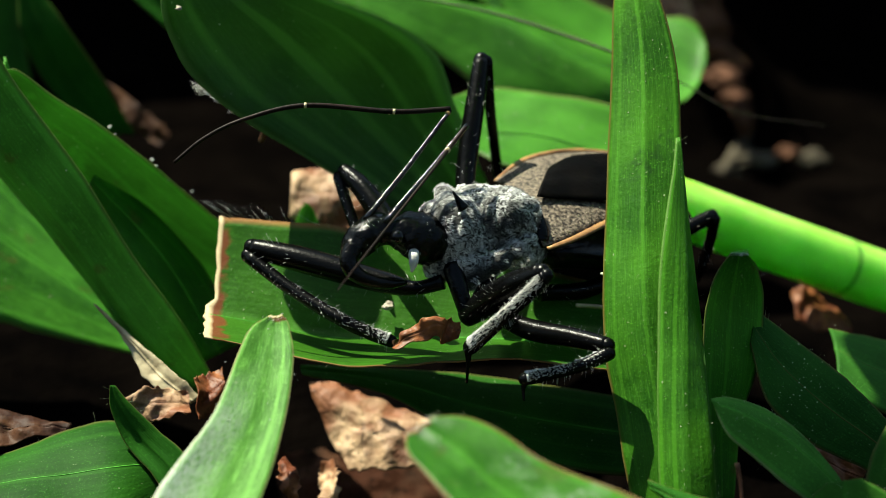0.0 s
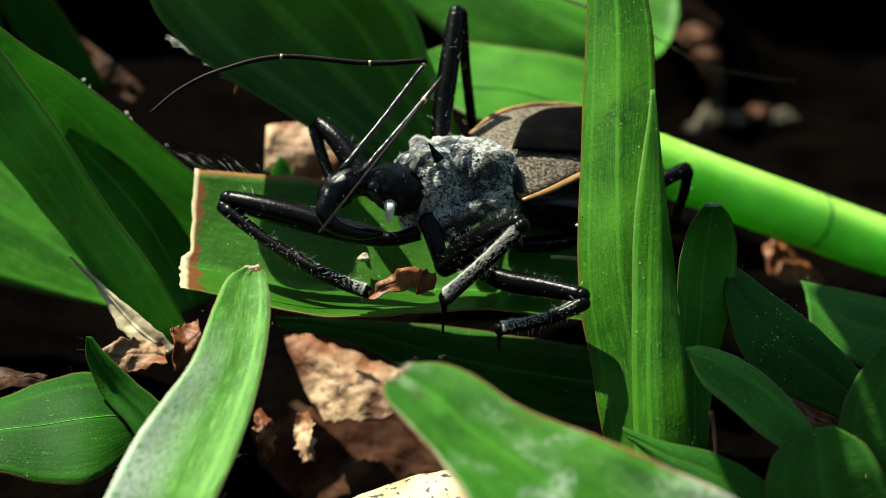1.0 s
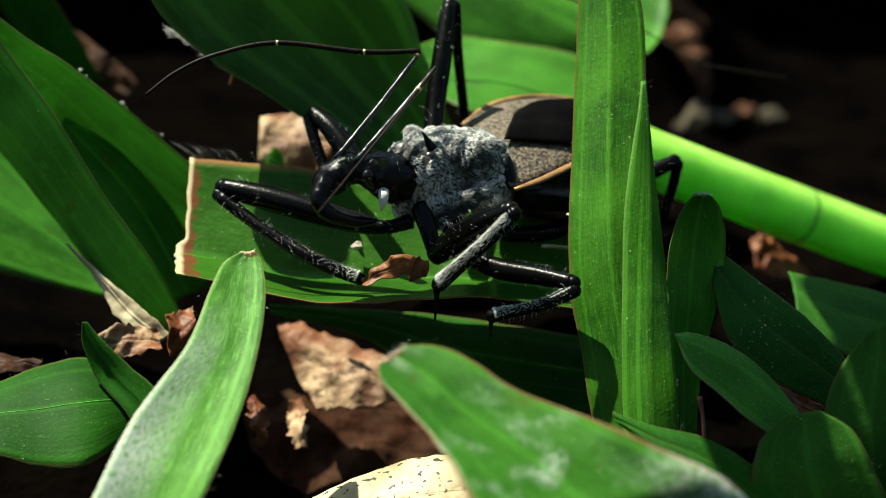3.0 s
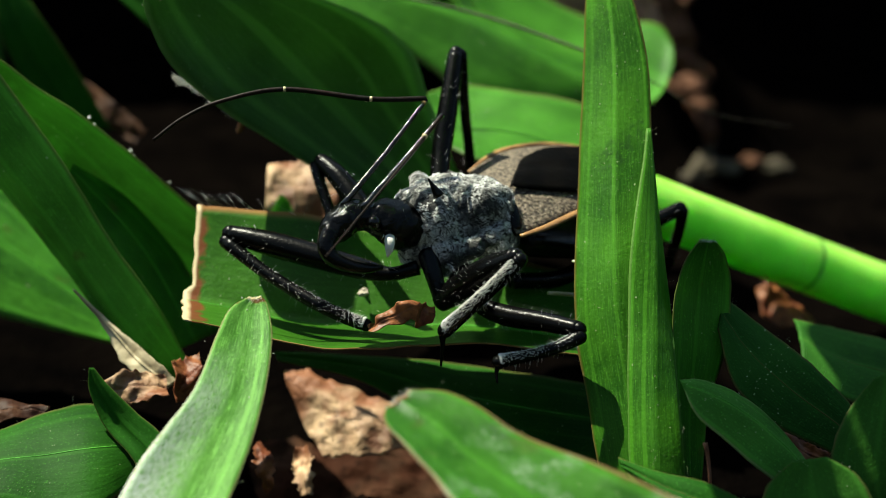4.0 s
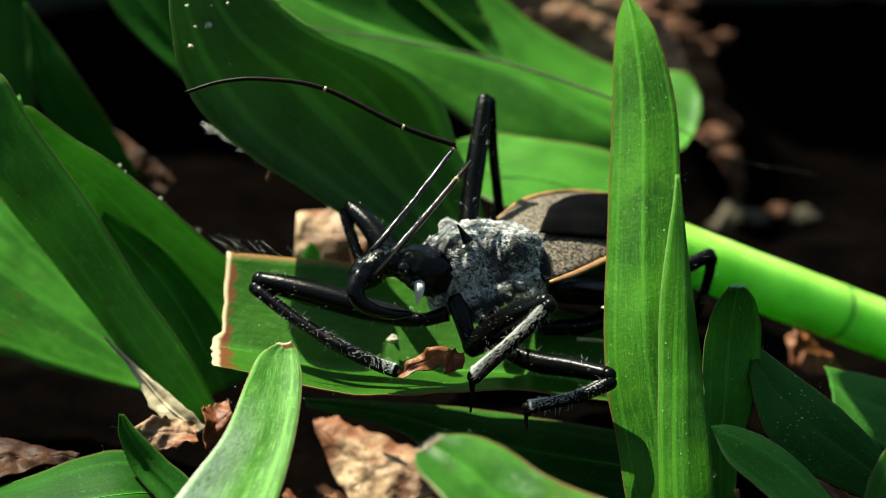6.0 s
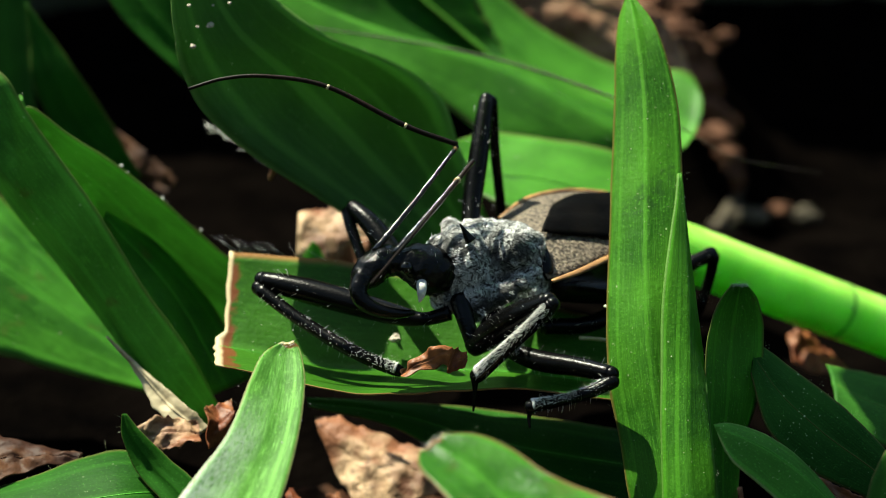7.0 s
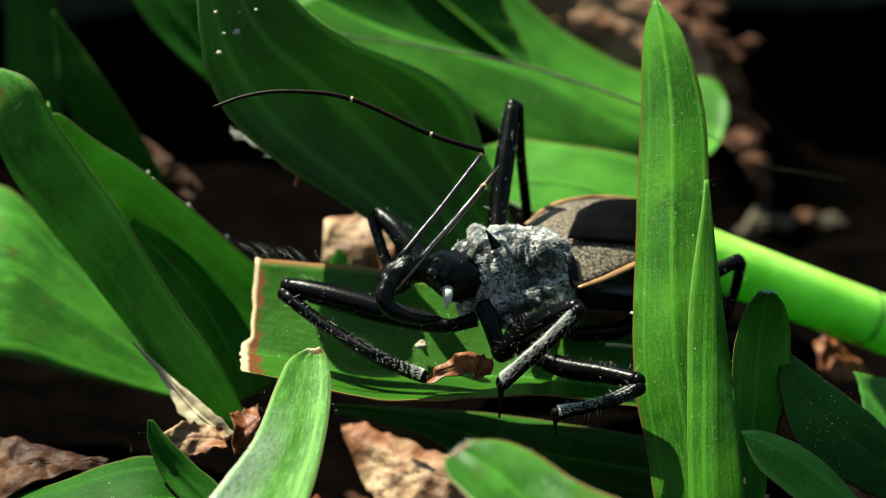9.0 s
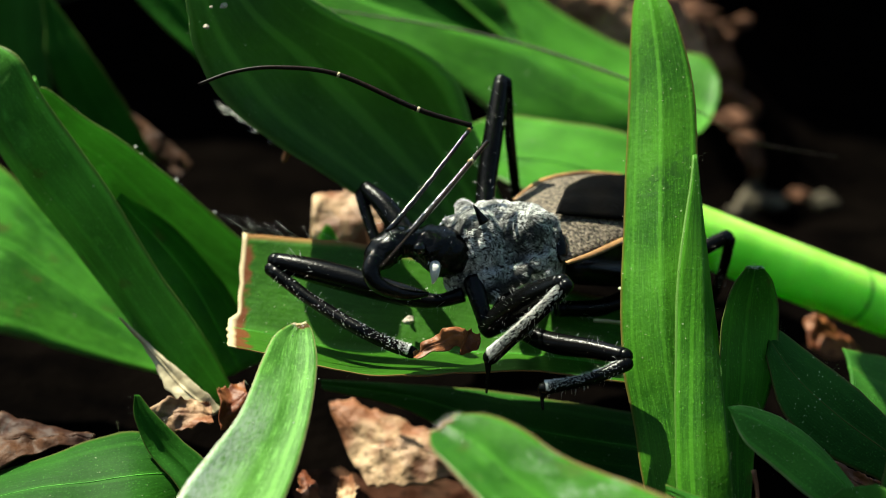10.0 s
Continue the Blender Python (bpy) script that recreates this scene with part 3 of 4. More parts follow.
# ---- the thick green stem ----
def stem():
    a, b, c, d = (10.67, 11.26, 12.94), (16.25, 11.76, 10.17), (23.13, 13.79, 6.09), (31.85, 15.44, 1.48)
    ob = thing("plant_stem", d, "thick smooth green grass stem with a dark joint", "stem")
    part("shaft", tube(bmesh.new(), [a, b, c, d], [1.6, 1.64, 1.68, 1.7], 40, 24), STEM, ob)
    p, q = Vector(c), (Vector(d) - Vector(c)).normalized()
    part("joint", tube(bmesh.new(), [p - q * 0.25, p, p + q * 0.25], [1.62, 1.72, 1.62], 8, 24), plain_material("stem_joint", (0.04, 0.16, 0.012), (0.1, 0.3, 0.025), 0.8, 0.5, glow=0.5), ob, "darker ring at the joint")


stem()


def long_hairs():
    """The long pale hairs that stand along the torn leaf's margin."""
    host = next(o for o in scene.objects if o.name.startswith("grass_leaf") and "torn" in o["label"])
    rnd, bm = random.Random(8), bmesh.new()
    a, b = Vector((-10.96, 2.9, 16.9)), Vector((-5.14, 2.59, 16.5))
    for i in range(15):
        root = a.lerp(b, rnd.random() ** 1.6)
        hair(bm, root, root + Vector((rnd.uniform(-1.3, -0.5), rnd.uniform(0.1, 0.5), rnd.uniform(0.4, 1.2))) * rnd.uniform(0.7, 1.6), 0.006)
    part("long_hairs", bm, HAIR, host)["kind"] = "stuff"


long_hairs()


def tip_down(words, a, b, count, length):
    """White down that frosts a leaf's tip."""
    host = next(o for o in scene.objects if words in str(o.get("label", "")))
    rnd, bm = random.Random(count), bmesh.new()
    a, b = Vector(a), Vector(b)
    for _ in range(count):
        root = a.lerp(b, rnd.random()) + Vector((rnd.gauss(0, 0.1), rnd.gauss(0, 0.1), rnd.gauss(0, 0.07)))
        hair(bm, root, root + Vector((rnd.uniform(-1, 1), rnd.uniform(-1, 0.3), rnd.uniform(0, 1))).normalized() * length * rnd.uniform(0.5, 1.2), 0.009)
    part("tip_down", bm, HAIR, host, "white frosted tip")["kind"] = "stuff"


host = next(o for o in scene.objects if "standing upright" in str(o.get("label", "")))
part("scar", tube(bmesh.new(), [(7.39, -2.7, 17.49), (7.73, -2.95, 17.54), (8.5, -3.2, 17.66)], [0.1, 0.07, 0.03], 10, 6, 0.6), FRINGE, host, "pale scar at the margin")
tip_down("pale dusty", (-7.61, -8.79, 19.47), (-6.88, -8.8, 19.48), 70, 0.08)
tip_down("hanging over the litter", (-1.28, -19.03, 21.81), (-0.37, -18.32, 21.96), 150, 0.09)
def dust(words, count, size, mat, seed=0, reach=(0.0, 1.0)):
    """Pale grains scattered over a leaf, on the side towards the camera, between two shares of its length."""
    host = next(o for o in scene.objects if words in str(o.get("label", "")))
    rnd, bm, verts = random.Random(seed + count), bmesh.new(), host.data.vertices
    n = len(verts) // 2
    for _ in range(count):
        v = verts[int(n * 2 * rnd.uniform(*reach)) % len(verts)]
        face = v.normal if v.normal.dot(Vector((0, -0.84, 0.54))) > 0 else -v.normal
        c = (host.location + v.co) / MM + Vector([rnd.gauss(0, 0.25) for _ in "xyz"])
        c -= face * (c - (host.location + v.co) / MM).dot(face) - face * 0.02
        r = size * rnd.uniform(0.5, 1.5) * rnd.uniform(0.6, 1.0)
        tips = [bm.verts.new(c + Vector(d) * r * rnd.uniform(0.7, 1.3)) for d in ((1, 0, 0), (0, 1, 0), (-1, 0, 0), (0, -1, 0), (0, 0, 1), (0, 0, -1))]
        for k in range(4):
            for end in tips[4:]:
                bm.faces.new((tips[k], tips[(k + 1) % 4], end))
    part("dust", bm, mat, host, "scattered pale grains")["kind"] = "stuff"


dust("standing upright", 110, 0.026, POLLEN, 1)
dust("folded round the upright", 50, 0.024, POLLEN, 2)
dust("pale dusty", 90, 0.03, WHITE, 3)
dust("torn brown end", 70, 0.026, POLLEN, 4)
dust("hanging over the litter", 50, 0.028, POLLEN, 5)
dust("large dark green leaf behind", 30, 0.035, POLLEN, 6)
# ---- leaves further out ----
leaf("green pointed grass leaf sloping over darker ones", [
    ((-21.88, 7.6, 22.88, 0.04, -0.53, -0.13)), ((-21.27, 7.48, 21.42, 0.22, -0.32, 1.29)), ((-20.19, 7.49, 19.81, 0.76, -0.55, 1.58)), ((-18.36, 7.39, 18.02, 1.33, -0.88, 1.79)), ((-16.41, 7.22, 15.55, 1.75, -1.16, 2.35)), ((-13.89, 7.26, 12.73, 1.96, -1.3, 2.28)), ((-10.29, 6.63, 10.1, 1.69, -1.12, 2.08))],
    BLIGHTED, 0.08, bend=0.12, seed=11.0, fringe=14)
leaf("dark green grass leaf leaning across paler ones", [
    ((-23.78, 6.67, 25.36, 0.14, -0.06, 0.28)), ((-23.13, 5.96, 23.57, 1.25, -0.53, 1.9)), ((-21.62, 4.95, 20.93, 1.2, -0.51, 2.33)), ((-18.68, 3.23, 17.4, 1.17, -0.49, 2)), ((-16.44, 1.77, 14.34, 1.12, -0.48, 1.59)), ((-14.09, 0.52, 11.11, 1.13, -0.49, 1.47)), ((-11.76, -0.05, 7.92, 0.44, -0.2, 0.48))],
    BLIGHTED, 0.06, bend=-0.05, fold=-0.32, seed=12.0)
leaf("shaded green grass leaf with a pale streak", [
    ((-17.76, 5.75, 17.25, -0.03, -0.56, 0.05)), ((-15.61, 4.79, 14.75, -0.42, -1.83, -0.08)), ((-13.62, 3.93, 11.93, -1.02, -1.92, 0.24)), ((-11.66, 2.45, 8.61, -1.2, -1.33, 0.24))],
    MID, 0.09, bend=0.1, seed=13.0)
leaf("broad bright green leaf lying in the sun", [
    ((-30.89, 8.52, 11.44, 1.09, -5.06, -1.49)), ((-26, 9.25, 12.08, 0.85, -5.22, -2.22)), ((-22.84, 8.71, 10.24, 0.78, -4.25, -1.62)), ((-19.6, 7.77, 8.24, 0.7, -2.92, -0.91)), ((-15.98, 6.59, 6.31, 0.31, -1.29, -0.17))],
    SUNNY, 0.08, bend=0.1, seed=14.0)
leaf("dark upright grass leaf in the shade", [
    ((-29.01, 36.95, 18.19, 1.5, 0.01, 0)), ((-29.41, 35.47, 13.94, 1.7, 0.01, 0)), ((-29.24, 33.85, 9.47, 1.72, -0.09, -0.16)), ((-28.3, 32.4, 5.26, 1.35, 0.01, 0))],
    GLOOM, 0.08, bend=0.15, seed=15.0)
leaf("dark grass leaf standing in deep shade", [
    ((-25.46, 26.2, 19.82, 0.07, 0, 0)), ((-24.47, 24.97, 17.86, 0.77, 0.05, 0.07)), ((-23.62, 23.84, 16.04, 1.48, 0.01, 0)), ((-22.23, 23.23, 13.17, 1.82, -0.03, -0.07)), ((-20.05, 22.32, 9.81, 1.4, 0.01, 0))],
    DEEP_SHADE, 0.08, bend=0.15, seed=16.0)
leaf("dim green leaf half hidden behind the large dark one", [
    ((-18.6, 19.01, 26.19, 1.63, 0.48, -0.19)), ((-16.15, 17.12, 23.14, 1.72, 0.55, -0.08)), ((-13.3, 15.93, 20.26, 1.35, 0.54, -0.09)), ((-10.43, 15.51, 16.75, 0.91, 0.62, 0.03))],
    DEEP_SHADE, 0.08, bend=0.15, seed=17.0)
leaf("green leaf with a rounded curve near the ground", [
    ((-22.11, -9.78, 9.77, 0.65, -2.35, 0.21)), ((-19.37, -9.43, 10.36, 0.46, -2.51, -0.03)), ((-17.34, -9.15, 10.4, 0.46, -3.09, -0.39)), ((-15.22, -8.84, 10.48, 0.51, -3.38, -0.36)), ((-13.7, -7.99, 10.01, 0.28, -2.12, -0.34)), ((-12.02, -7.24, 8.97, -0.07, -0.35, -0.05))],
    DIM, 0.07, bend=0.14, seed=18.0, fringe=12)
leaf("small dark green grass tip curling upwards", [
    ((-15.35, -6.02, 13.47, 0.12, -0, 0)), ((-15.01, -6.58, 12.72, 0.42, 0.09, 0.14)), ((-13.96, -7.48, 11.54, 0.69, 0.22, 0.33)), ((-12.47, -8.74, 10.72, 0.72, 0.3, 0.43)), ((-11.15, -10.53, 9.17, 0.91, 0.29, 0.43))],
    DEEP_SHADE, 0.05, bend=0.2, seed=19.0, fringe=14)
leaf("dark green leaf with a lit rib and blunt tip", [
    ((13.19, -5.3, 20.45, 0.39, 0.07, -0.06)), ((13.17, -5.53, 19.63, 0.98, 0.34, -0.17)), ((13.08, -6.16, 18.17, 1.39, 0.66, -0.32)), ((12.84, -7.75, 15.99, 1.32, 0.57, -0.44)), ((12.58, -9.27, 13.91, 0.86, 0.56, -0.47)), ((12.52, -11.58, 11.18, 0.53, 0.36, -0.33))],
    MID, 0.17, bend=0.1, fold=0.15, seed=20.0, fringe=10)
tip_down("lit rib and blunt tip", (12.84, -5.47, 20.55), (13.53, -5.31, 20.45), 110, 0.08)
leaf("dark speckled grass leaf in the shade", [
    ((14, -6.11, 17.01, -0.19, -0.86, -0.33)), ((15.1, -7.66, 15.78, -0.71, -1.61, -0.54)), ((16.98, -8.88, 14.61, -0.8, -1.48, -0.78)), ((19.04, -9.99, 13.59, -0.57, -1.08, -0.64)), ((20.77, -10.88, 12.44, -0.52, -0.75, -0.19))],
    SPECKLED, 0.06, bend=0.12, seed=21.0, fringe=22)
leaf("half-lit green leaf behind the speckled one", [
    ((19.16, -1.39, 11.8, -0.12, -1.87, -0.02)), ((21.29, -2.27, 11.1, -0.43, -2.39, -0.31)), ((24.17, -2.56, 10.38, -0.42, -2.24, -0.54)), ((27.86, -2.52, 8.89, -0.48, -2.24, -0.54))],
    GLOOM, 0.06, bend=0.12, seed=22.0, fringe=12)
leaf("green pointed leaf with a pale margin", [
    ((11.44, -11.95, 17.4, 0.07, -0.09, -0.13)), ((12.19, -12.29, 16.96, -0.2, -0.99, -0.18)), ((13.53, -12.6, 16.25, -0.41, -1.3, -0.26)), ((15.02, -13.23, 15.28, -0.45, -1.42, -0.27)), ((16.37, -13.76, 14.09, -0.5, -1.14, -0.05)), ((17.63, -14.03, 12.25, -0.49, -0.58, 0.04))],
    EDGED, 0.05, bend=0.05, fold=0.4, seed=23.0, fringe=12)
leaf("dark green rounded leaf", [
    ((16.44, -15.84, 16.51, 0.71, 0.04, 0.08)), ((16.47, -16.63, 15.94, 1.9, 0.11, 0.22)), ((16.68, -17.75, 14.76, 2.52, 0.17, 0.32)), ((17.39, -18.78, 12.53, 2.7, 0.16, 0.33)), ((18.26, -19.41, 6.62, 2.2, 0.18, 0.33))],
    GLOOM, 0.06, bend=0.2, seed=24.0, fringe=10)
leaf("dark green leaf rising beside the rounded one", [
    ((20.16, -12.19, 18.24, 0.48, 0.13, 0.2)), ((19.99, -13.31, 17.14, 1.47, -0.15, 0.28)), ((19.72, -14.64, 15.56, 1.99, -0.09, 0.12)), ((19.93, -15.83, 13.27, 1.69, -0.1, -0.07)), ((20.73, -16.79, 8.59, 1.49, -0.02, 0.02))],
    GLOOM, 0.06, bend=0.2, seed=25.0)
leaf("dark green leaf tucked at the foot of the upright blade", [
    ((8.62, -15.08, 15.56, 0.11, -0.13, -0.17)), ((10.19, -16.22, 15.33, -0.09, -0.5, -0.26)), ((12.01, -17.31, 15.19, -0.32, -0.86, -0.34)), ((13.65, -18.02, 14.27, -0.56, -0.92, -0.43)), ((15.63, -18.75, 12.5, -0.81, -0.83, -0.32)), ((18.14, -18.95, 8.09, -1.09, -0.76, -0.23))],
    DEEP_SHADE, 0.05, bend=0.18, seed=26.0, fringe=12)
leaf("small bright green shoot tip by a brown fragment", [
    ((-7.28, 8.92, 13.73, 0.06, 0, 0)), ((-7.24, 8.68, 13.34, 0.4, 0, 0)), ((-7.24, 8.11, 12.43, 0.71, 0.01, 0)), ((-7.21, 7.38, 10.32, 0.69, 0, 0))],
    GREEN, 0.05, bend=0.2, seed=27.0)


dust("dark speckled grass leaf", 80, 0.036, POLLEN, 7, (0.3, 0.5))
dust("leaning across paler ones", 50, 0.035, POLLEN, 8)
dust("sloping over darker ones", 50, 0.035, POLLEN, 9)
dust("dark green rounded leaf", 60, 0.022, POLLEN, 10)
dust("pale margin", 50, 0.022, POLLEN, 11)
# unseen blades added overhead, out of view, to shade the leaves at the right
leaf("broad green grass blade arching over the others", [
    ((4.6, 17.5, 46, 0.5, 0.1, 0)), ((3.4, 14, 45.6, 3.4, 0.6, 0)), ((2.4, 9, 45.2, 3.9, 0.5, 0)), ((1.2, 4, 44.8, 3.8, 0.5, 0)), ((0.4, -0.6, 44.4, 2.2, 0.3, 0)), ((0, -3, 44, 0.1, 0, 0))],
    SHADE_BLADE, 0.08, bend=0.1, seed=51.0)
leaf("broad green grass blade arching over its neighbour", [
    ((5.2, 25, 48.6, 0.4, 0.1, 0)), ((4.9, 21.8, 48.2, 3.3, 0.3, 0)), ((7.4, 16, 47.6, 4.0, 0.4, 0)), ((8.2, 8.5, 47, 3.9, 0.4, 0)), ((7.2, 3, 46.6, 3.6, 0.4, 0)), ((5.6, -2, 46, 2.2, 0.3, 0)), ((4.6, -4.6, 45.6, 0.1, 0, 0))],
    SHADE_BLADE, 0.08, bend=0.1, seed=52.0)


# ---- dry litter ----
def scrap(label, stations, mat, seed, crumple=0.6, name="dry_leaf", ragged=0.24, thick=0.14, **shape):
    return leaf(label, stations, mat, 0.06, name, "dry leaf", "leaf litter", seed=seed, crumple=crumple, ragged=ragged, thick=thick, n=54, wide=30, **shape)


scrap("pale dry stalk base with papery brown sides", [((-16.91, -0.82, 14.28, 0.07, 0, 0)), ((-15.32, -1.7, 12.86, 0.22, 0.03, 0.05)), ((-13.84, -2.97, 11.76, 0.56, 0.14, 0.23)), ((-12.02, -4.11, 10.87, 0.36, 0.13, 0.2))], STRAW, 30.0, 0.25)
scrap("curled brown dry leaf fragment", [((-15.25, -5.83, 11.91, 0.11, -0.21, -0.34)), ((-13.78, -5.82, 12.11, 0.06, -0.7, -0.37)), ((-11.95, -5.35, 11.9, 0.05, -0.71, -0.37))], DRY, 31.0, 1.0)
scrap("crumpled dark brown leaf scrap", [((-11.7, -5.39, 12.11, 0.21, -0.7, -0.65)), ((-11.02, -4.84, 12.04, 0.14, -0.71, -0.67)), ((-10.42, -4.1, 12.28, -0.02, -0.55, -0.41))], RUST, 32.0, 1.0)
scrap("brown dead leaf tip", [
    ((-25.28, -6.25, 10.4, 0.44, -2.36, -0.94)), ((-22.83, -6.08, 10.65, 0.39, -2.02, -0.4)), ((-20.58, -5.75, 10.69, 0.04, -1.06, -0.28)), ((-17.86, -5.53, 10.92, -0.1, -0.24, -0.01))], SIENNA, 33.0, 0.8, ragged=0.06)
scrap("sunlit brown and cream dead leaf on the ground", [
    ((-6.86, 1.8, 6.62, 0.11, -0.47, -0.21)), ((-5.45, 0.22, 6.04, 0.21, -1.95, -0.71)), ((-3.73, -0.6, 5.83, -0.18, -1.96, -0.74)), ((-1.38, -1.14, 5.77, -0.36, -1.52, -0.39)), ((0.52, -1.14, 5.42, -0.08, -1, -0.1))], DRY, 34.0, 0.5)
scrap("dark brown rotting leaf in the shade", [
    ((-8.97, 0.95, 1.23, 0.55, -1.75, -0.68)), ((-5.41, -0.54, 0.6, 0.12, -3.37, -0.79)), ((-1.32, -0.8, 0.82, -0.13, -3.17, -0.95)), ((2.44, -1.78, 0.47, -0.05, -2.26, -0.54))], SHADED_LITTER, 35.0, 0.7, ragged=0.15)
scrap("small upright brown leaf flake", [((-7.95, -4.34, 7.59, 0.14, 0.03, 0.05)), ((-7.52, -5.26, 7.2, 0.44, 0.03, 0.06)), ((-7.22, -6.5, 6.36, 0.28, 0.08, 0.12))], RUST, 36.0, 1.0, ragged=0.7)
scrap("small cream leaf flake standing on edge", [
    ((-5.92, -2.54, 5.89, 0.3, 0.03, 0.05)), ((-5.79, -3.53, 5.39, 0.51, 0.08, 0.12)), ((-5.45, -4.88, 4.41, 0.31, 0.04, 0.06))], DRY, 37.0, 1.1, ragged=0.7)
scrap("pale straw-coloured dead leaf with black specks", [((-4.05, -16.1, 9.88, 1.04, -1.56, 0.02)), ((-1.78, -15.41, 10.48, 0.45, -1.99, -0.16)), ((0.25, -15.4, 10.99, 0.1, -2.38, -0.29)), ((2.36, -15.34, 11.16, 0.15, -2.34, -0.23)), ((4.2, -15.4, 10.72, 0.28, -1.96, -0.13))], SPOTTED, 38.0, 0.12, ragged=0.04)
scrap("brown torn leaf fragment behind the insect", [((-8.3, 11.05, 12.9, -0, -1.28, -0.63)), ((-7, 11.13, 12.82, 0.11, -1.51, -0.82)), ((-5.78, 11.15, 12.75, 0.13, -1.69, -1)), ((-4.45, 11.14, 12.53, 0.2, -1.92, -1.18))], DRY, 39.0, 0.4, ragged=0.15)
scrap("shiny red-brown curled petal under the insect", [
    ((-2.3, -6.5, 15.99, 0.07, 0.01, 0.19)), ((-1.69, -6.71, 16.39, 0.1, -0.21, -0.13)), ((-0.95, -6.74, 17.04, 0.04, -0.31, -0.26)), ((-0.19, -6.7, 17.44, 0.04, -0.36, -0.17)), ((0.48, -6.46, 17.19, 0.08, -0.38, -0.28)), ((0.92, -6.02, 16.85, 0.05, -0.34, -0.13))], RUST, 40.0, 1.3, name="dry_petal", ragged=0.3)
scrap("large brown dead leaf lying on the soil", [((3, 38.96, 15.43, 1.17, -1.42, -2.28)), ((9.01, 38.54, 13.77, 0.56, -2.2, -2.57)), ((13.85, 38.4, 10.67, -0.3, -2.77, -2.54)), ((16.7, 38.54, 7.1, -0.52, -2.58, -2.23))], TAN, 41.0, 0.6)
scrap("crumbling strip of brown bark on the soil", [((19.87, 56.18, 3.87, 1.26, -0.13, -0.18)), ((21.13, 54.73, 0.05, 1.18, 0.06, 0.09)), ((22.91, 53.37, -3.63, 1.03, 0.13, 0.18)), ((24.02, 52.3, -6.9, 0.72, 0.13, 0.18)), ((24.47, 52.15, -8.87, 0.18, 0.03, 0.04))], CLAY, 45.0, 0.9, name="bark_strip", ragged=0.7)
scrap("narrow red-brown dead leaf on dark soil", [((-20.9, 28.49, 9.65, 0.34, -0.18, -0.25)), ((-19.41, 26.59, 8.67, -0.39, -0.29, -0.41)), ((-17.47, 25.65, 7.33, -0.41, -0.25, -0.35))], SIENNA, 42.0, 0.5)
scrap("brown dead leaf piece beside the green stem", [((20.36, 12.87, 3.9, -0.02, -0.92, -0.44)), ((22.03, 13.13, 3.4, -0.21, -1.37, -0.21)), ((23.79, 12.95, 2.28, -0.11, -0.78, -0.24))], RUST, 43.0, 0.8)
scrap("reddish dead leaf piece under green leaves", [((16.85, -9.03, 11.85, -0.12, -0.42, -0.15)), ((18.1, -9.4, 11.4, -0.19, -0.46, -0.21)), ((19.14, -9.69, 11.04, -0.19, -0.42, -0.15))], RUST, 44.0, 0.5)


def lump(name, label, at, r, mat, category, seed, group="", stretch=(1, 1, 0.7), rough=0.35):
    """A crumbly clod or grain."""
    bm = bmesh.new()
    bmesh.ops.create_icosphere(bm, subdivisions=3, radius=1.0)
    for v in bm.verts:
        k = 1 + rough * noise.noise(v.co * 1.6 + Vector((seed, 0, 0))) + 0.4 * rough * noise.noise(v.co * 4.5 + Vector((0, seed, 0)))
        v.co = Vector(at) + Vector([c * k * r * q for c, q in zip(v.co, stretch)])
    return tagged(part(name, bm, mat, at=at), label, category, group)


for i, (spot, r, mat, label) in enumerate((
        ((23.1, 50.87, -10.69), 1.1, MOSS, "pale grey crumb of lichen on the soil"), ((23.91, 52.5, -10.11), 0.8, MOSS, "pale grey crumb of lichen on the soil"),
        ((25.11, 50.41, -9.6), 0.9, MOSS, "pale grey crumb of lichen on the soil"), ((27.5, 50.75, -9.12), 0.9, CLAY, "brown clod of earth on the soil"), ((29.26, 50.49, -9.49), 0.9, MOSS, "pale brown crumb on the soil"),
        ((23.33, 57, -5.42), 1.2, CLAY, "brown clod of earth on the soil"), ((23.81, 63.69, 0.08), 0.9, CLAY, "small lit clod of earth on the soil"),
        ((18.6, 60.46, 2.58), 2, CLAY, "brown clod of earth on a low mound"), ((20.46, 59.36, 0.82), 1.7, CLAY, "brown clod of earth on a low mound"), ((21.24, 57.35, -0.5), 1.3, CLAY, "brown clod of earth on a low mound"), ((21.4, 54.35, -1.52), 1.2, CLAY, "brown clod of earth on a low mound"), ((21.99, 51.39, -2.49), 1.3, CLAY, "brown clod of earth on a low mound"), ((22.59, 49.68, -3.32), 1, CLAY, "brown clod of earth on a low mound"), ((19.8, 63.29, 3.32), 1.5, CLAY, "brown clod of earth on a low mound"), ((17.21, 63.4, 3.52), 1.8, CLAY, "brown clod of earth on a low mound"))):
    lump("soil_clod", label, spot, r * (0.65 if mat is CLAY else 0.8), mat, "clod", i * 3.7, "soil crumbs", (1.5, 1, 0.7), 1.0)
lump("seed_grain", "small shiny pale grain on the leaf under the insect", (-2.63, -1.75, 14.9), 0.25, LICHEN, "grain", 50.0, rough=0.6)
for i, (spot, r) in enumerate((((-11.66, 5.99, 27.98), 0.16), ((-12.5, 5.27, 27.2), 0.13), ((-12.62, 5.95, 29.03), 0.09), ((-11.55, 6.5, 28.79), 0.06), ((-12.23, 5.58, 28.08), 0.07), ((-10.76, 6.74, 28.81), 0.08))):
    lump("pale_speck", "tiny cream speck stuck to the dark leaf", spot, r, LICHEN, "speck", 60.0 + i, "specks on the leaf", rough=0.8)

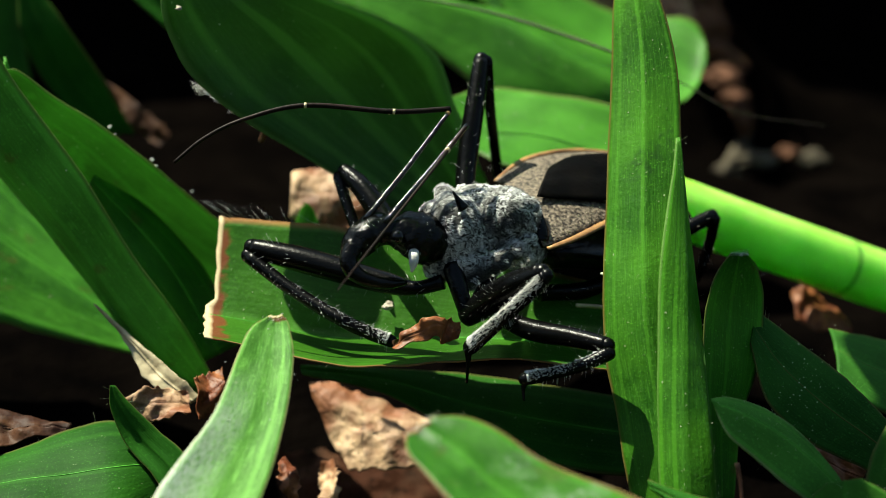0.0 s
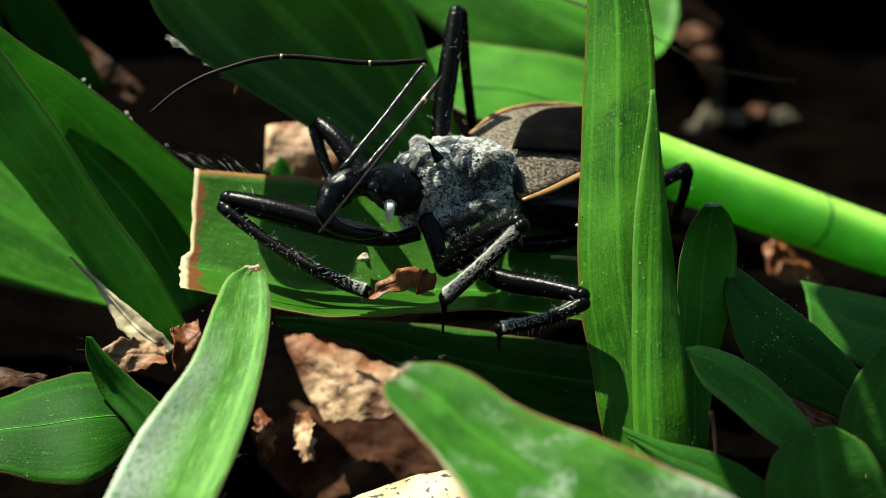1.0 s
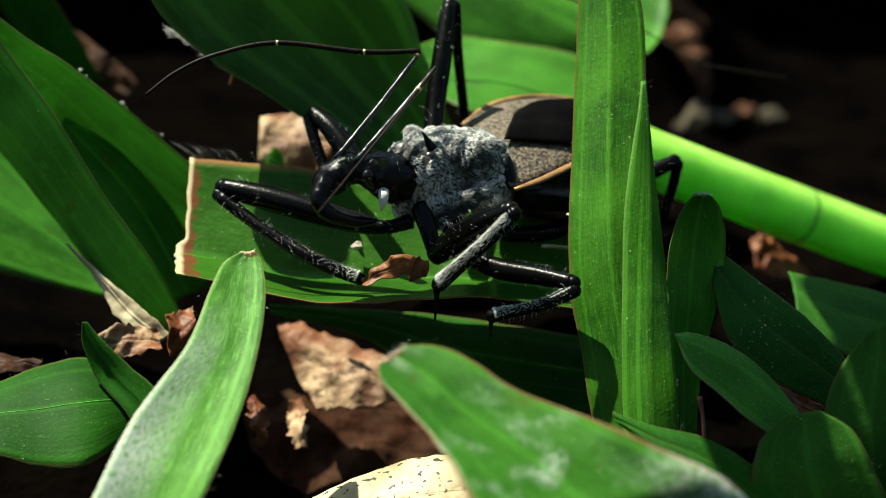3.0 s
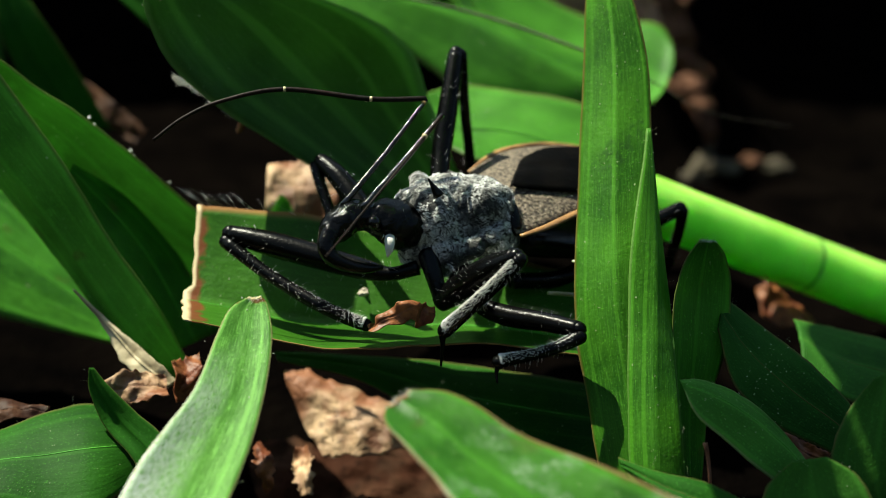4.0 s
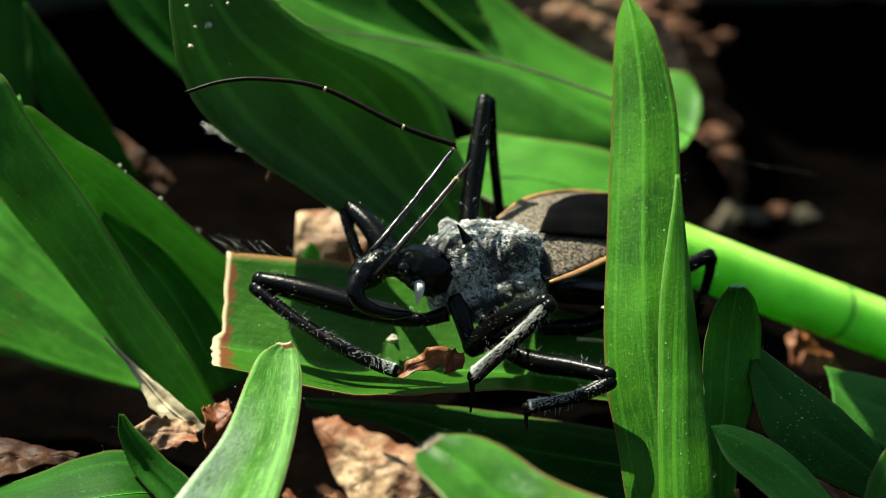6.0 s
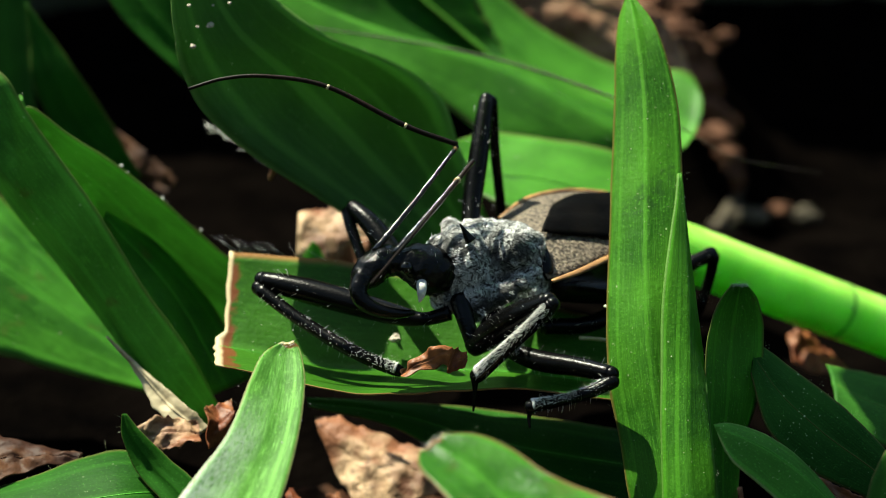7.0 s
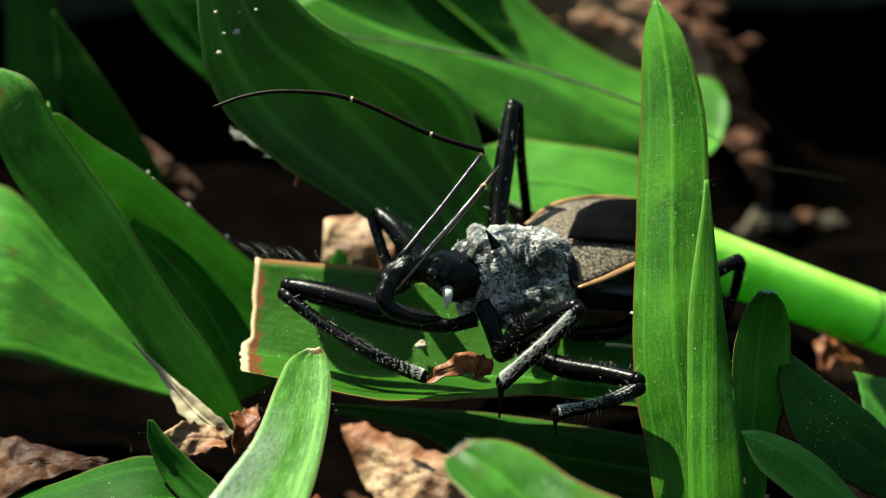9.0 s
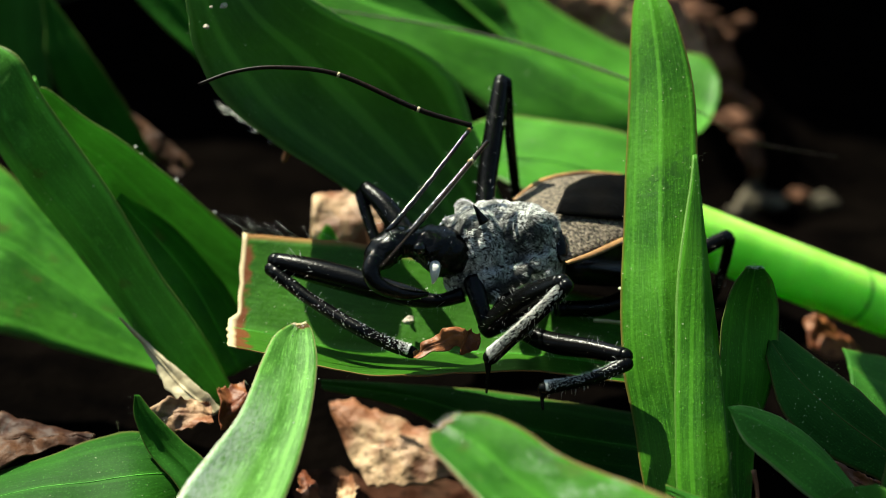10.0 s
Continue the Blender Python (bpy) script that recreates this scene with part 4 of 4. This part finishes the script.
for i, (spot, r) in enumerate((((-17.22, 8.8, 18.53), 0.06), ((-16.92, 8.61, 18.23), 0.035), ((-15.24, 8.93, 16.45), 0.07), ((-15.02, 8.68, 16.25), 0.04), ((-13.29, 8.81, 14.55), 0.05))):
    lump("pale_speck", "white crumb caught on the green leaf's margin", spot, r, WHITE, "speck", 80.0 + i, "specks on the leaf", rough=0.8)


def strand(name, label, category, pts, radii, mat, n=40):
    return tagged(part(name, tube(bmesh.new(), pts, radii, n, 6), mat, at=pts[0]), label, category)


strand("root_strand", "thin dark wiry strand hanging behind the leaves", "strand", [(-7.92, 18.52, 22.02), (-1.55, 17.99, 21.28), (3.54, 17.38, 20.39), (9.34, 15.41, 19.22), (13.13, 14.49, 17.82), (16.65, 16.22, 15), (22.83, 20.92, 11.3)], [0.04, 0.06, 0.075, 0.075, 0.04, 0.02, 0.012], TWIG)
strand("lichen_twig", "crooked pale lichened twig on the soil", "twig", [(22.31, 49.71, -10.6), (23.47, 51.47, -9.84), (24.64, 53.37, -8.87), (24.53, 55.02, -8.25), (25.35, 56.55, -7.82)], [0.4, 0.6, 0.35, 0.3, 0.2], MOSS, 24)
strand("dry_twig", "thin upright brown twig", "twig", [(12.38, -13.86, 15.67), (12.53, -14.35, 15.01), (12.61, -15.06, 14.04), (13.04, -15.2, 10.48)], [0.12, 0.09, 0.08, 0.1], TAN, 12)
strand("grass_stalk", "short pale straw stalk under the insect", "stalk", [(6.31, -2.68, 15.6), (7, -2.46, 15.4), (7.83, -2.33, 15.2)], [0.1, 0.1, 0.1], STRAW, 8)


def seed_tuft():
    """A wisp of white silk and hairs caught on the leaf's margin."""
    ob = thing("silk_wisp", (-8.94, 7, 19.93), "wisp of white silk hairs caught on a leaf margin", "silk")
    rnd, bm = random.Random(5), bmesh.new()
    a, b = Vector((-11.01, 5.55, 22.57)), Vector((-8.4, 5.6, 20.55))
    a, b = Vector((-12.13, 7.9, 21.41)), Vector((-8.79, 7.23, 19.39))
    for k in range(170):
        root = a.lerp(b, 1 - rnd.random() ** 1.6) + Vector((rnd.gauss(0, 0.1), rnd.uniform(-0.3, 0.3), rnd.gauss(0, 0.12)))
        loose = Vector((rnd.uniform(-0.9, 0.1), rnd.uniform(-0.2, 0.2), rnd.uniform(-0.1, 0.25)))
        hair(bm, root, root + (loose if k % 4 == 0 else (a - b) * rnd.uniform(0.08, 0.2) + Vector((rnd.gauss(0, 0.06), 0, rnd.gauss(0, 0.06)))), 0.022)
    part("hairs", bm, HAIR, ob)["kind"] = "stuff"
    part("stub", tube(bmesh.new(), [(-8.72, 7.09, 19.88), (-8.99, 7.15, 19.28), (-9.27, 7.29, 18.59)], [0.14, 0.2, 0.12], 8, 8), CLAY, ob)


seed_tuft()


# ---- the insect ----
def knob(bm, at, r):
    """A rounded joint at a limb's end."""
    ball = bmesh.ops.create_icosphere(bm, subdivisions=2, radius=r)["verts"]
    for v in ball:
        v.co += Vector(at)
    return bm


def bristles(points, radii, count, length, seed, side=None, flat=0.0, bias=1.8):
    """Fine pale hairs standing off a limb; flat ones lie along its lit side, denser towards the end."""
    rnd, bm, rows = random.Random(seed), bmesh.new(), spline([(*p, r) for p, r in zip(points, radii)], 60)
    for _ in range(count):
        i = 3 + int(55 * (1 - rnd.random() ** bias)) if flat else rnd.randrange(3, 59)
        c, d = Vector(rows[i][:3]).lerp(Vector(rows[i + 1][:3]), rnd.random()), (Vector(rows[i + 1][:3]) - Vector(rows[i - 1][:3])).normalized()
        out = d.cross(Vector((rnd.gauss(0, 1), rnd.gauss(0, 1), rnd.gauss(0, 1)))).normalized()
        if side is not None:
            if out.dot(Vector(side)) < 0:
                out = -out
            if out.dot(Vector(side)) < rnd.uniform(0.2, 0.85):
                continue
        root = c + out * rows[i][3] * 0.92
        hair(bm, root, root + (out * (1 - flat) + d * rnd.uniform(0.1, 0.7)).normalized() * length * rnd.uniform(0.5, 1.2), 0.016 if flat else 0.006)
    return bm


def fuzz(ob, count, length, seed, lean):
    """Short hairs lying over a body's mesh."""
    rnd, bm = random.Random(seed), bmesh.new()
    faces, base = ob.data.polygons, (ob.location + ob.parent.location) / MM
    for _ in range(count):
        f = faces[rnd.randrange(len(faces))]
        if f.normal.z < rnd.uniform(-0.9, 0.0):  # pale hairs thinned underneath to stand in for shade there
            continue
        spot = f.center / MM
        if noise.noise(spot * 1.1) < -0.1 or noise.noise(spot * 3.4 + Vector((7, 0, 0))) < rnd.uniform(-0.1, 0.07):
            continue  # bare marks, and the partings between tufts
        n = f.normal
        root = base + spot + Vector([rnd.uniform(-0.06, 0.06) for _ in "xyz"])
        swirl = Vector((noise.noise(spot * 1.6), noise.noise(spot * 1.6 + Vector((9, 0, 0))), noise.noise(spot * 1.6 + Vector((0, 9, 0)))))
        sway = Vector(lean) + 1.6 * swirl + Vector([rnd.gauss(0, 0.2) for _ in "xyz"])
        way = (n * 0.3 + sway - n * sway.dot(n)).normalized()
        hair(bm, root, root + way * length * rnd.uniform(0.6, 1.3), 0.013)
    return bm


def lobed(rows):
    """A body of overlapping swellings (centre, half width, half height, half depth), set along the camera's axes to fit
    its view.
    """
    bm = bmesh.new()
    across, rise, deep = Vector((1, 0, 0)), Vector((0, 0.53, 0.85)), Vector((0, -0.85, 0.53))
    for x, y, z, w, h, d in rows:
        for v in bmesh.ops.create_icosphere(bm, subdivisions=5, radius=1.0)["verts"]:
            u = v.co.copy()
            p = Vector((x, y, z)) + across * u.x * w + rise * u.z * h + deep * u.y * d
            v.co = p + (p - Vector((x, y, z))) * (0.09 * noise.noise(p * 1.1) + 0.07 * noise.noise(p * 2.9))
    return bm


def insect():
    base = (2.52, -4.86, 15.3)
    bug = thing("assassin_bug", base, "black assassin bug with grey furry thorax on a leaf", "insect")
    up = (0.05, -0.1, 1)
    part("abdomen", loft([(*(4.19, -0.3, 18.22), 2.2, 0.5, 1.6), (*(6.24, 1.83, 17.25), 3.3, 0.35, 1.8), (*(8.69, 4.14, 16.2), 3.6, 0.3, 1.7), (*(10.97, 6.44, 15.29), 2.6, 0.2, 1.2), (*(12.16, 7.69, 14.81), 0.6, 0.2, 0.4)], up), BLACK, bug, "glossy black belly")
    lobes = [(0.55, -1.91, 19.48, 1.4, 1.65, 1.5), (-0.36, -1.57, 19.64, 0.85, 1.05, 0.95), (0.02, -0.56, 20.5, 0.5, 0.45, 0.5), (2.96, -0.61, 19.3, 1.7, 1.4, 1.9), (1.5, -0.06, 19.98, 1.25, 0.65, 1.25), (1.26, -2.67, 17.89, 1.5, 1.1, 1.2), (3.57, -1.4, 18.03, 1.35, 1.1, 1.2), (4.01, -2.14, 18.91, 0.42, 0.38, 0.45), (3.36, -2.61, 18.73, 0.6, 0.46, 0.55), (2.62, -3.13, 18.47, 0.58, 0.5, 0.5), (-0.14, -2.85, 18.17, 0.85, 0.8, 0.75), (2, -1.52, 18.59, 0.9, 1.2, 1.3)]
    thorax = part("thorax", lobed(lobes), FUR, bug, "grey furry thorax with black marks")
    swell = thorax.modifiers.new("swell", "REMESH")
    swell.mode, swell.voxel_size, swell.use_smooth_shade = "VOXEL", 0.0001, True
    skin = bpy.data.meshes.new_from_object(thorax.evaluated_get(bpy.context.evaluated_depsgraph_get()))
    thorax.modifiers.clear()
    thorax.data = skin
    bm = bmesh.new()
    bm.from_mesh(skin)
    for _ in range(5):
        bmesh.ops.smooth_vert(bm, verts=bm.verts, factor=0.5, use_axis_x=True, use_axis_y=True, use_axis_z=True)
    bm.to_mesh(skin)
    bm.free()
    part("fur", fuzz(thorax, 60000, 0.14, 3, (0.5, 0, -0.35)), DOWN, thorax)["kind"] = "stuff"
    for a, b, r in (((0.94, -2.67, 21.09), (0.43, -2.41, 21.89), 0.28),):
        part("spine", tube(bmesh.new(), [a, Vector(a).lerp(Vector(b), 0.5), b], [r, r * 0.5, 0.03], 8, 10), BLACK, bug, "short black thorn")
    # Black blob added to stand in for the dark gap before the wing.
    part("gap_fill", loft([(4.1, -0.4, 19.62, 0.1, 0.1, 0.1), (4.36, -0.8, 19.36, 0.35, 0.3, 0.3), (4.52, -1.3, 18.94, 0.42, 0.4, 0.4), (4.64, -1.75, 18.59, 0.35, 0.3, 0.3), (4.71, -1.96, 18.44, 0.08, 0.08, 0.08)], (0, -0.5, 0.85), 16, 14, 0.06, 2.0), BLACK, bug, "black piece filling the dark gap before the wing")
    head = part("head", loft([(-0.23, -2.62, 19.3, 0.95, 1, 1), (-0.84, -2.87, 19.55, 1.2, 1.12, 1.2), (-1.58, -3.07, 19.99, 1.15, 0.98, 0.95), (-2.29, -3.18, 20.19, 0.72, 0.72, 0.7), (-3.08, -3.31, 20.36, 0.8, 0.66, 0.75), (-3.72, -3.84, 20.17, 0.78, 0.6, 0.72), (-4.18, -4.41, 19.83, 0.5, 0.45, 0.5)], up, 44, 32, 0.14, 2.6), BLACK, bug, "glossy black head")
    for spot, r in (((-2.05, -3.93, 20.4), 0.33), ((-2.19, -2.19, 19.89), 0.4)):
        bm = bmesh.new()
        bmesh.ops.create_icosphere(bm, subdivisions=3, radius=r)
        for v in bm.verts:
            v.co = Vector(spot) + v.co
        part("eye", bm, EYE, head, "round shiny black eye")
    part("beak", tube(bmesh.new(), [(-4.02, -4.33, 20.15), (-4.24, -4.91, 19.79), (-3.98, -5.28, 19.38), (-3.33, -5.39, 19.02), (-2.45, -5.14, 18.66), (-1.68, -4.78, 18.48)], [0.5, 0.43, 0.38, 0.31, 0.24, 0.12], 24, 12), BLACK, head, "curved black beak")
    part("throat_patch", loft([(-1.29, -4.07, 19.8, 0.2, 0.16, 0.16), (-1.31, -4.37, 19.69, 0.25, 0.2, 0.2), (-1.34, -4.61, 19.51, 0.22, 0.17, 0.17), (-1.39, -4.68, 19.21, 0.12, 0.1, 0.1), (-1.42, -4.68, 19.02, 0.04, 0.04, 0.04)], (0, -1, 0.2), 16, 16, 0.05, 3.0), WHITE, bug, "small white patch")
    part("head_bristles", bristles([(-0.62, -3.41, 19.88), (-2.41, -3.63, 20.44), (-4.05, -4.31, 20.34)], [1.0, 0.75, 0.6], 50, 0.26, 9), HAIR, head)["kind"] = "stuff"

    # wings folded flat over the belly
    part("wing", blade_mesh([((3.63, 0.87, 18.49, 1.05, -3.13, 0.24)), ((5.09, 2.41, 18.35, 0.93, -3.45, 0.05)), ((7.01, 4.08, 17.94, 0.76, -3.31, 0.06)), ((9.2, 5.89, 17.04, 0.49, -2.73, 0.02)), ((11.14, 7.34, 16.06, 0.32, -1.4, -0.26)), ((12.29, 8.26, 15.19, 0.07, -0.36, -0.08))], 0.14, 0.08, 30, 20, 0.12, 0.1)[0], CORIUM, bug, "grey-brown leathery forewing")
    part("wing_membrane", blade_mesh([((4.85, 2.32, 19.35, -0.38, -1.59, 0.18)), ((5.82, 2.94, 19.19, -0.38, -1.93, 0.03)), ((7.39, 3.63, 18.78, -0.14, -2.02, -0.09)), ((9.43, 4.86, 17.92, 0.05, -1.91, -0.11)), ((11.7, 6.82, 16.19, 0.11, -0.7, -0.13))], 0.1, 0.0, 24, 12, 0.1, 0.06)[0], MEMBRANE, bug, "smooth black wing membrane")
    part("wing_edge", tube(bmesh.new(), [(4.87, -2.49, 18.76), (6.27, -1.3, 18.54), (7.88, 0.52, 18.17), (9.64, 2.8, 17.24), (11.6, 6.02, 15.91)], [0.12, 0.19, 0.2, 0.18, 0.1], 24, 8, 0.6), AMBER, bug, "amber belly margin")
    part("wing_edge", tube(bmesh.new(), [(2.57, 4.03, 18.3), (4.01, 5.88, 18.33), (6.25, 7.43, 17.93), (8.73, 8.81, 16.93), (11.17, 9.05, 16.05)], [0.08, 0.14, 0.15, 0.15, 0.1], 24, 8, 0.6), AMBER, bug, "amber belly margin")
    part("scutellum", loft([(4.26, 0.59, 18.94, 0.3, 0.2, 0.2), (4.77, 1.13, 18.66, 0.7, 0.3, 0.4), (6.06, 2.22, 18.15, 0.1, 0.12, 0.1)], up, 12, 12, 0.08, 2.0), CORIUM, bug)

    for pts, radii in (([(0.42, -3.26, 18.35), (0.73, -4.18, 17.73), (1.09, -5.09, 16.79)], [0.5, 0.44, 0.34]), ([(2.26, -3.23, 17.35), (1.72, -4.16, 17.07), (1.25, -4.96, 16.62)], [0.5, 0.42, 0.34])):
        part("coxa", tube(bmesh.new(), pts, radii, 14, 12), BLACK, bug, "black hip joint")
    limbs = (
        ("front_leg", [(0.02, -3.7, 17.75), (-1.28, -3.67, 17.34), (-2.73, -3.16, 17.3), (-5.95, -1.97, 17.52), (-7.78, -1.31, 17.63), (-9.07, -0.82, 17.66)], [0.38, 0.34, 0.52, 0.62, 0.56, 0.42], [(-9.25, -1.11, 17.39), (-7.65, -2.49, 16.88), (-6.19, -3.56, 16.49), (-4.55, -4.69, 16.19), (-3.32, -5.23, 15.89), (-2.38, -5.57, 15.72)], [0.36, 0.32, 0.33, 0.33, 0.32, 0.3], [(-2.44, -5.46, 15.71), (-2.09, -5.64, 15.48)], 90),
        ("front_leg", [(-1.32, -1.32, 17.6), (-2.97, 1.05, 18.38), (-3.94, 2.37, 18.97), (-4.79, 3.37, 19.25)], [0.3, 0.56, 0.52, 0.4], [(-5.07, 3.32, 18.98), (-4.76, 2.25, 18.41), (-4.23, 0.99, 17.52)], [0.33, 0.29, 0.27], [(-4.26, 1.09, 17.59), (-3.94, 0.39, 17.32)], 40),
        ("middle_leg", [(1.07, -4.97, 16.67), (2.16, -5.46, 17.96), (3.26, -6.22, 19.37), (4.34, -7.05, 20.68)], [0.5, 0.7, 0.66, 0.42], [(4.52, -7.37, 20.74), (3.82, -7.45, 19.85), (2.6, -7.43, 18.38), (1.23, -7.29, 16.72)], [0.34, 0.31, 0.31, 0.36], [(1.13, -7.34, 16.66), (1.13, -7.61, 16.03), (1.07, -7.92, 15.16)], 150),
        ("middle_leg", [(0.96, 0.22, 18.17), (1.13, 2.93, 19.67), (1.51, 5.23, 21.46), (1.9, 7.5, 23.18)], [0.4, 0.5, 0.5, 0.4], [(2.16, 7.47, 23.14), (2.4, 7.22, 20.29), (2.84, 7.16, 16.62)], [0.3, 0.26, 0.26], [(2.81, 7.19, 16.67), (2.92, 7.18, 15.9)], 50),
        ("hind_leg", [(2.25, -4.01, 16.12), (4.04, -5.52, 16.34), (5.9, -6.83, 16.89), (7.28, -7.88, 17.28)], [0.35, 0.5, 0.46, 0.38], [(7.32, -8.23, 17.1), (6.16, -8.59, 16.72), (5.02, -8.76, 16.44), (3.62, -8.92, 16.2)], [0.34, 0.28, 0.27, 0.3], [(3.7, -8.89, 16.24), (3.55, -9.16, 15.81), (3.59, -9.51, 15.44)], 80),
        ("hind_leg", [(4.64, -1.17, 15.2), (7.64, 0.26, 14.63), (11.43, 2.83, 15.72), (13.45, 3.89, 16.28)], [0.4, 0.45, 0.4, 0.36], [(13.61, 3.76, 16.16), (13.51, 3.92, 14.64), (13.19, 3.89, 12.89)], [0.3, 0.27, 0.26], [(13.22, 3.92, 12.94), (13.15, 3.99, 12.11)], 30),
    )
    for i, ((name, thigh, tr, shin, sr, foot, count), (down, bias)) in enumerate(zip(limbs, ((700, 4.0), (30, 1.5), (3600, 1.6), (20, 1.0), (900, 3.6), (10, 1.0)))):
        leg = part(name, knob(tube(bmesh.new(), thigh, tr, 30, 16), thigh[-1], tr[-1]), LEG, bug)
        part("shin", knob(knob(tube(bmesh.new(), shin, sr, 28, 14), shin[0], sr[0]), shin[-1], sr[-1]), LEG, leg)
        part("foot", tube(bmesh.new(), foot, [0.2, 0.1, 0.05][:len(foot)] if len(foot) == 3 else [0.2, 0.07], 8, 8), LEG, leg)
        part("leg_bristles", bristles(thigh, tr, 30 + count // 2, 0.46, 20 + i), HAIR, leg)["kind"] = "stuff"
        part("shin_bristles", bristles(shin, sr, int(count * 1.1), 0.36, 40 + i), HAIR, leg)["kind"] = "stuff"
        part("shin_down", bristles(shin, sr, down, 0.13, 60 + i, (-0.35, -0.1, 0.93), 0.55, bias), HAIR, leg)["kind"] = "stuff"

    for pts, r, band in (([(-3.56, -3.23, 20.84), (-1.66, -1.11, 22.29), (0.34, 1.28, 23.97)], 0.13, 0.97), ([(-2.66, -3.49, 20.81), (-0.62, -1.53, 22.4), (1.1, 0.45, 23.64)], 0.15, 0.78)):
        rod = part("antenna", tube(bmesh.new(), pts, [r * 1.2, r, r * 0.8], 14, 10), BEADED, bug)
        p, d = Vector(pts[0]).lerp(Vector(pts[2]), band), (Vector(pts[2]) - Vector(pts[0])).normalized()
        part("band", tube(bmesh.new(), [p - d * 0.07, p, p + d * 0.07], [r * 0.9, r * 0.98, r * 0.9], 4, 10), AMBER, rod, "amber ring")
        part("antenna_bristles", bristles(pts, [r] * 3, 16, 0.16, int(r * 1000)), HAIR, rod)["kind"] = "stuff"
    whips = []
    for pts, radii, bands in (
            ([(0.34, 1.31, 24.01), (-2.32, 0.81, 24.16), (-6.32, 0.54, 24.65), (-9.12, -0.27, 24.37), (-10.92, -0.77, 23.66), (-12.26, -1.39, 22.77)], [0.13, 0.13, 0.12, 0.1, 0.09, 0.08], ((-2.27, 0.81, 24.16), (-2.48, 0.81, 24.16), (-6.32, 0.54, 24.65))),
            ([(1.1, 0.45, 23.64), (-0.61, -2.7, 22.99), (-2.31, -6.14, 22.6), (-3.55, -8.91, 22.49), (-4.34, -11.17, 22.74)], [0.09, 0.07, 0.055, 0.045, 0.03], ((0.21, -1.15, 23.29),))):
        whip = part("antenna_whip", tube(bmesh.new(), pts, radii, 48, 10), BROWN, bug, "thin dark brown antenna end", at=pts[0])
        d = (Vector(pts[2]) - Vector(pts[1])).normalized()
        for p in bands:
            part("band", tube(bmesh.new(), [Vector(p) - d * 0.06, Vector(p), Vector(p) + d * 0.06], [0.13, 0.14, 0.13], 4, 10), CREAM, whip, "pale cream ring")
        whips.append((whip, (Vector(pts[-1]) - Vector(pts[0])).normalized()))
    return bug, whips


bug, whips = insect()


def motions():
    """The two antenna ends swing on their joints."""
    away = Vector((0, 0.82, -0.57))
    (far_whip, _), (near_whip, along) = whips
    place = Matrix.Translation(far_whip.location.copy())
    walk(far_whip, [(t, place @ Matrix.Rotation(radians(a), 4, away)) for t, a in (
        (0.0, 0.0), (1.0, 0.0), (2.0, 0.4), (3.5, 1.6), (4.0, 1.7), (4.5, 2.7), (5.0, 6.6), (5.5, 7.0), (5.7, 18.0), (6.3, 22.0), (7.0, 22.2), (7.5, 21.2), (8.0, 20.9), (8.5, 20.2), (9.0, 19.6), (9.5, 19.6), (10.0, 19.0))])
    hinge = along.cross(-away).normalized()
    place = Matrix.Translation(near_whip.location.copy())
    walk(near_whip, [(t, place @ Matrix.Rotation(radians(a), 4, hinge)) for t, a in (
        (0.0, 0.0), (1.0, 2.0), (2.0, 3.0), (3.5, 4.2), (4.5, 4.8), (5.0, 9.0), (5.5, 13.0), (6.5, 10.5), (7.5, 9.0), (9.0, 9.5), (10.0, 8.5))])


motions()
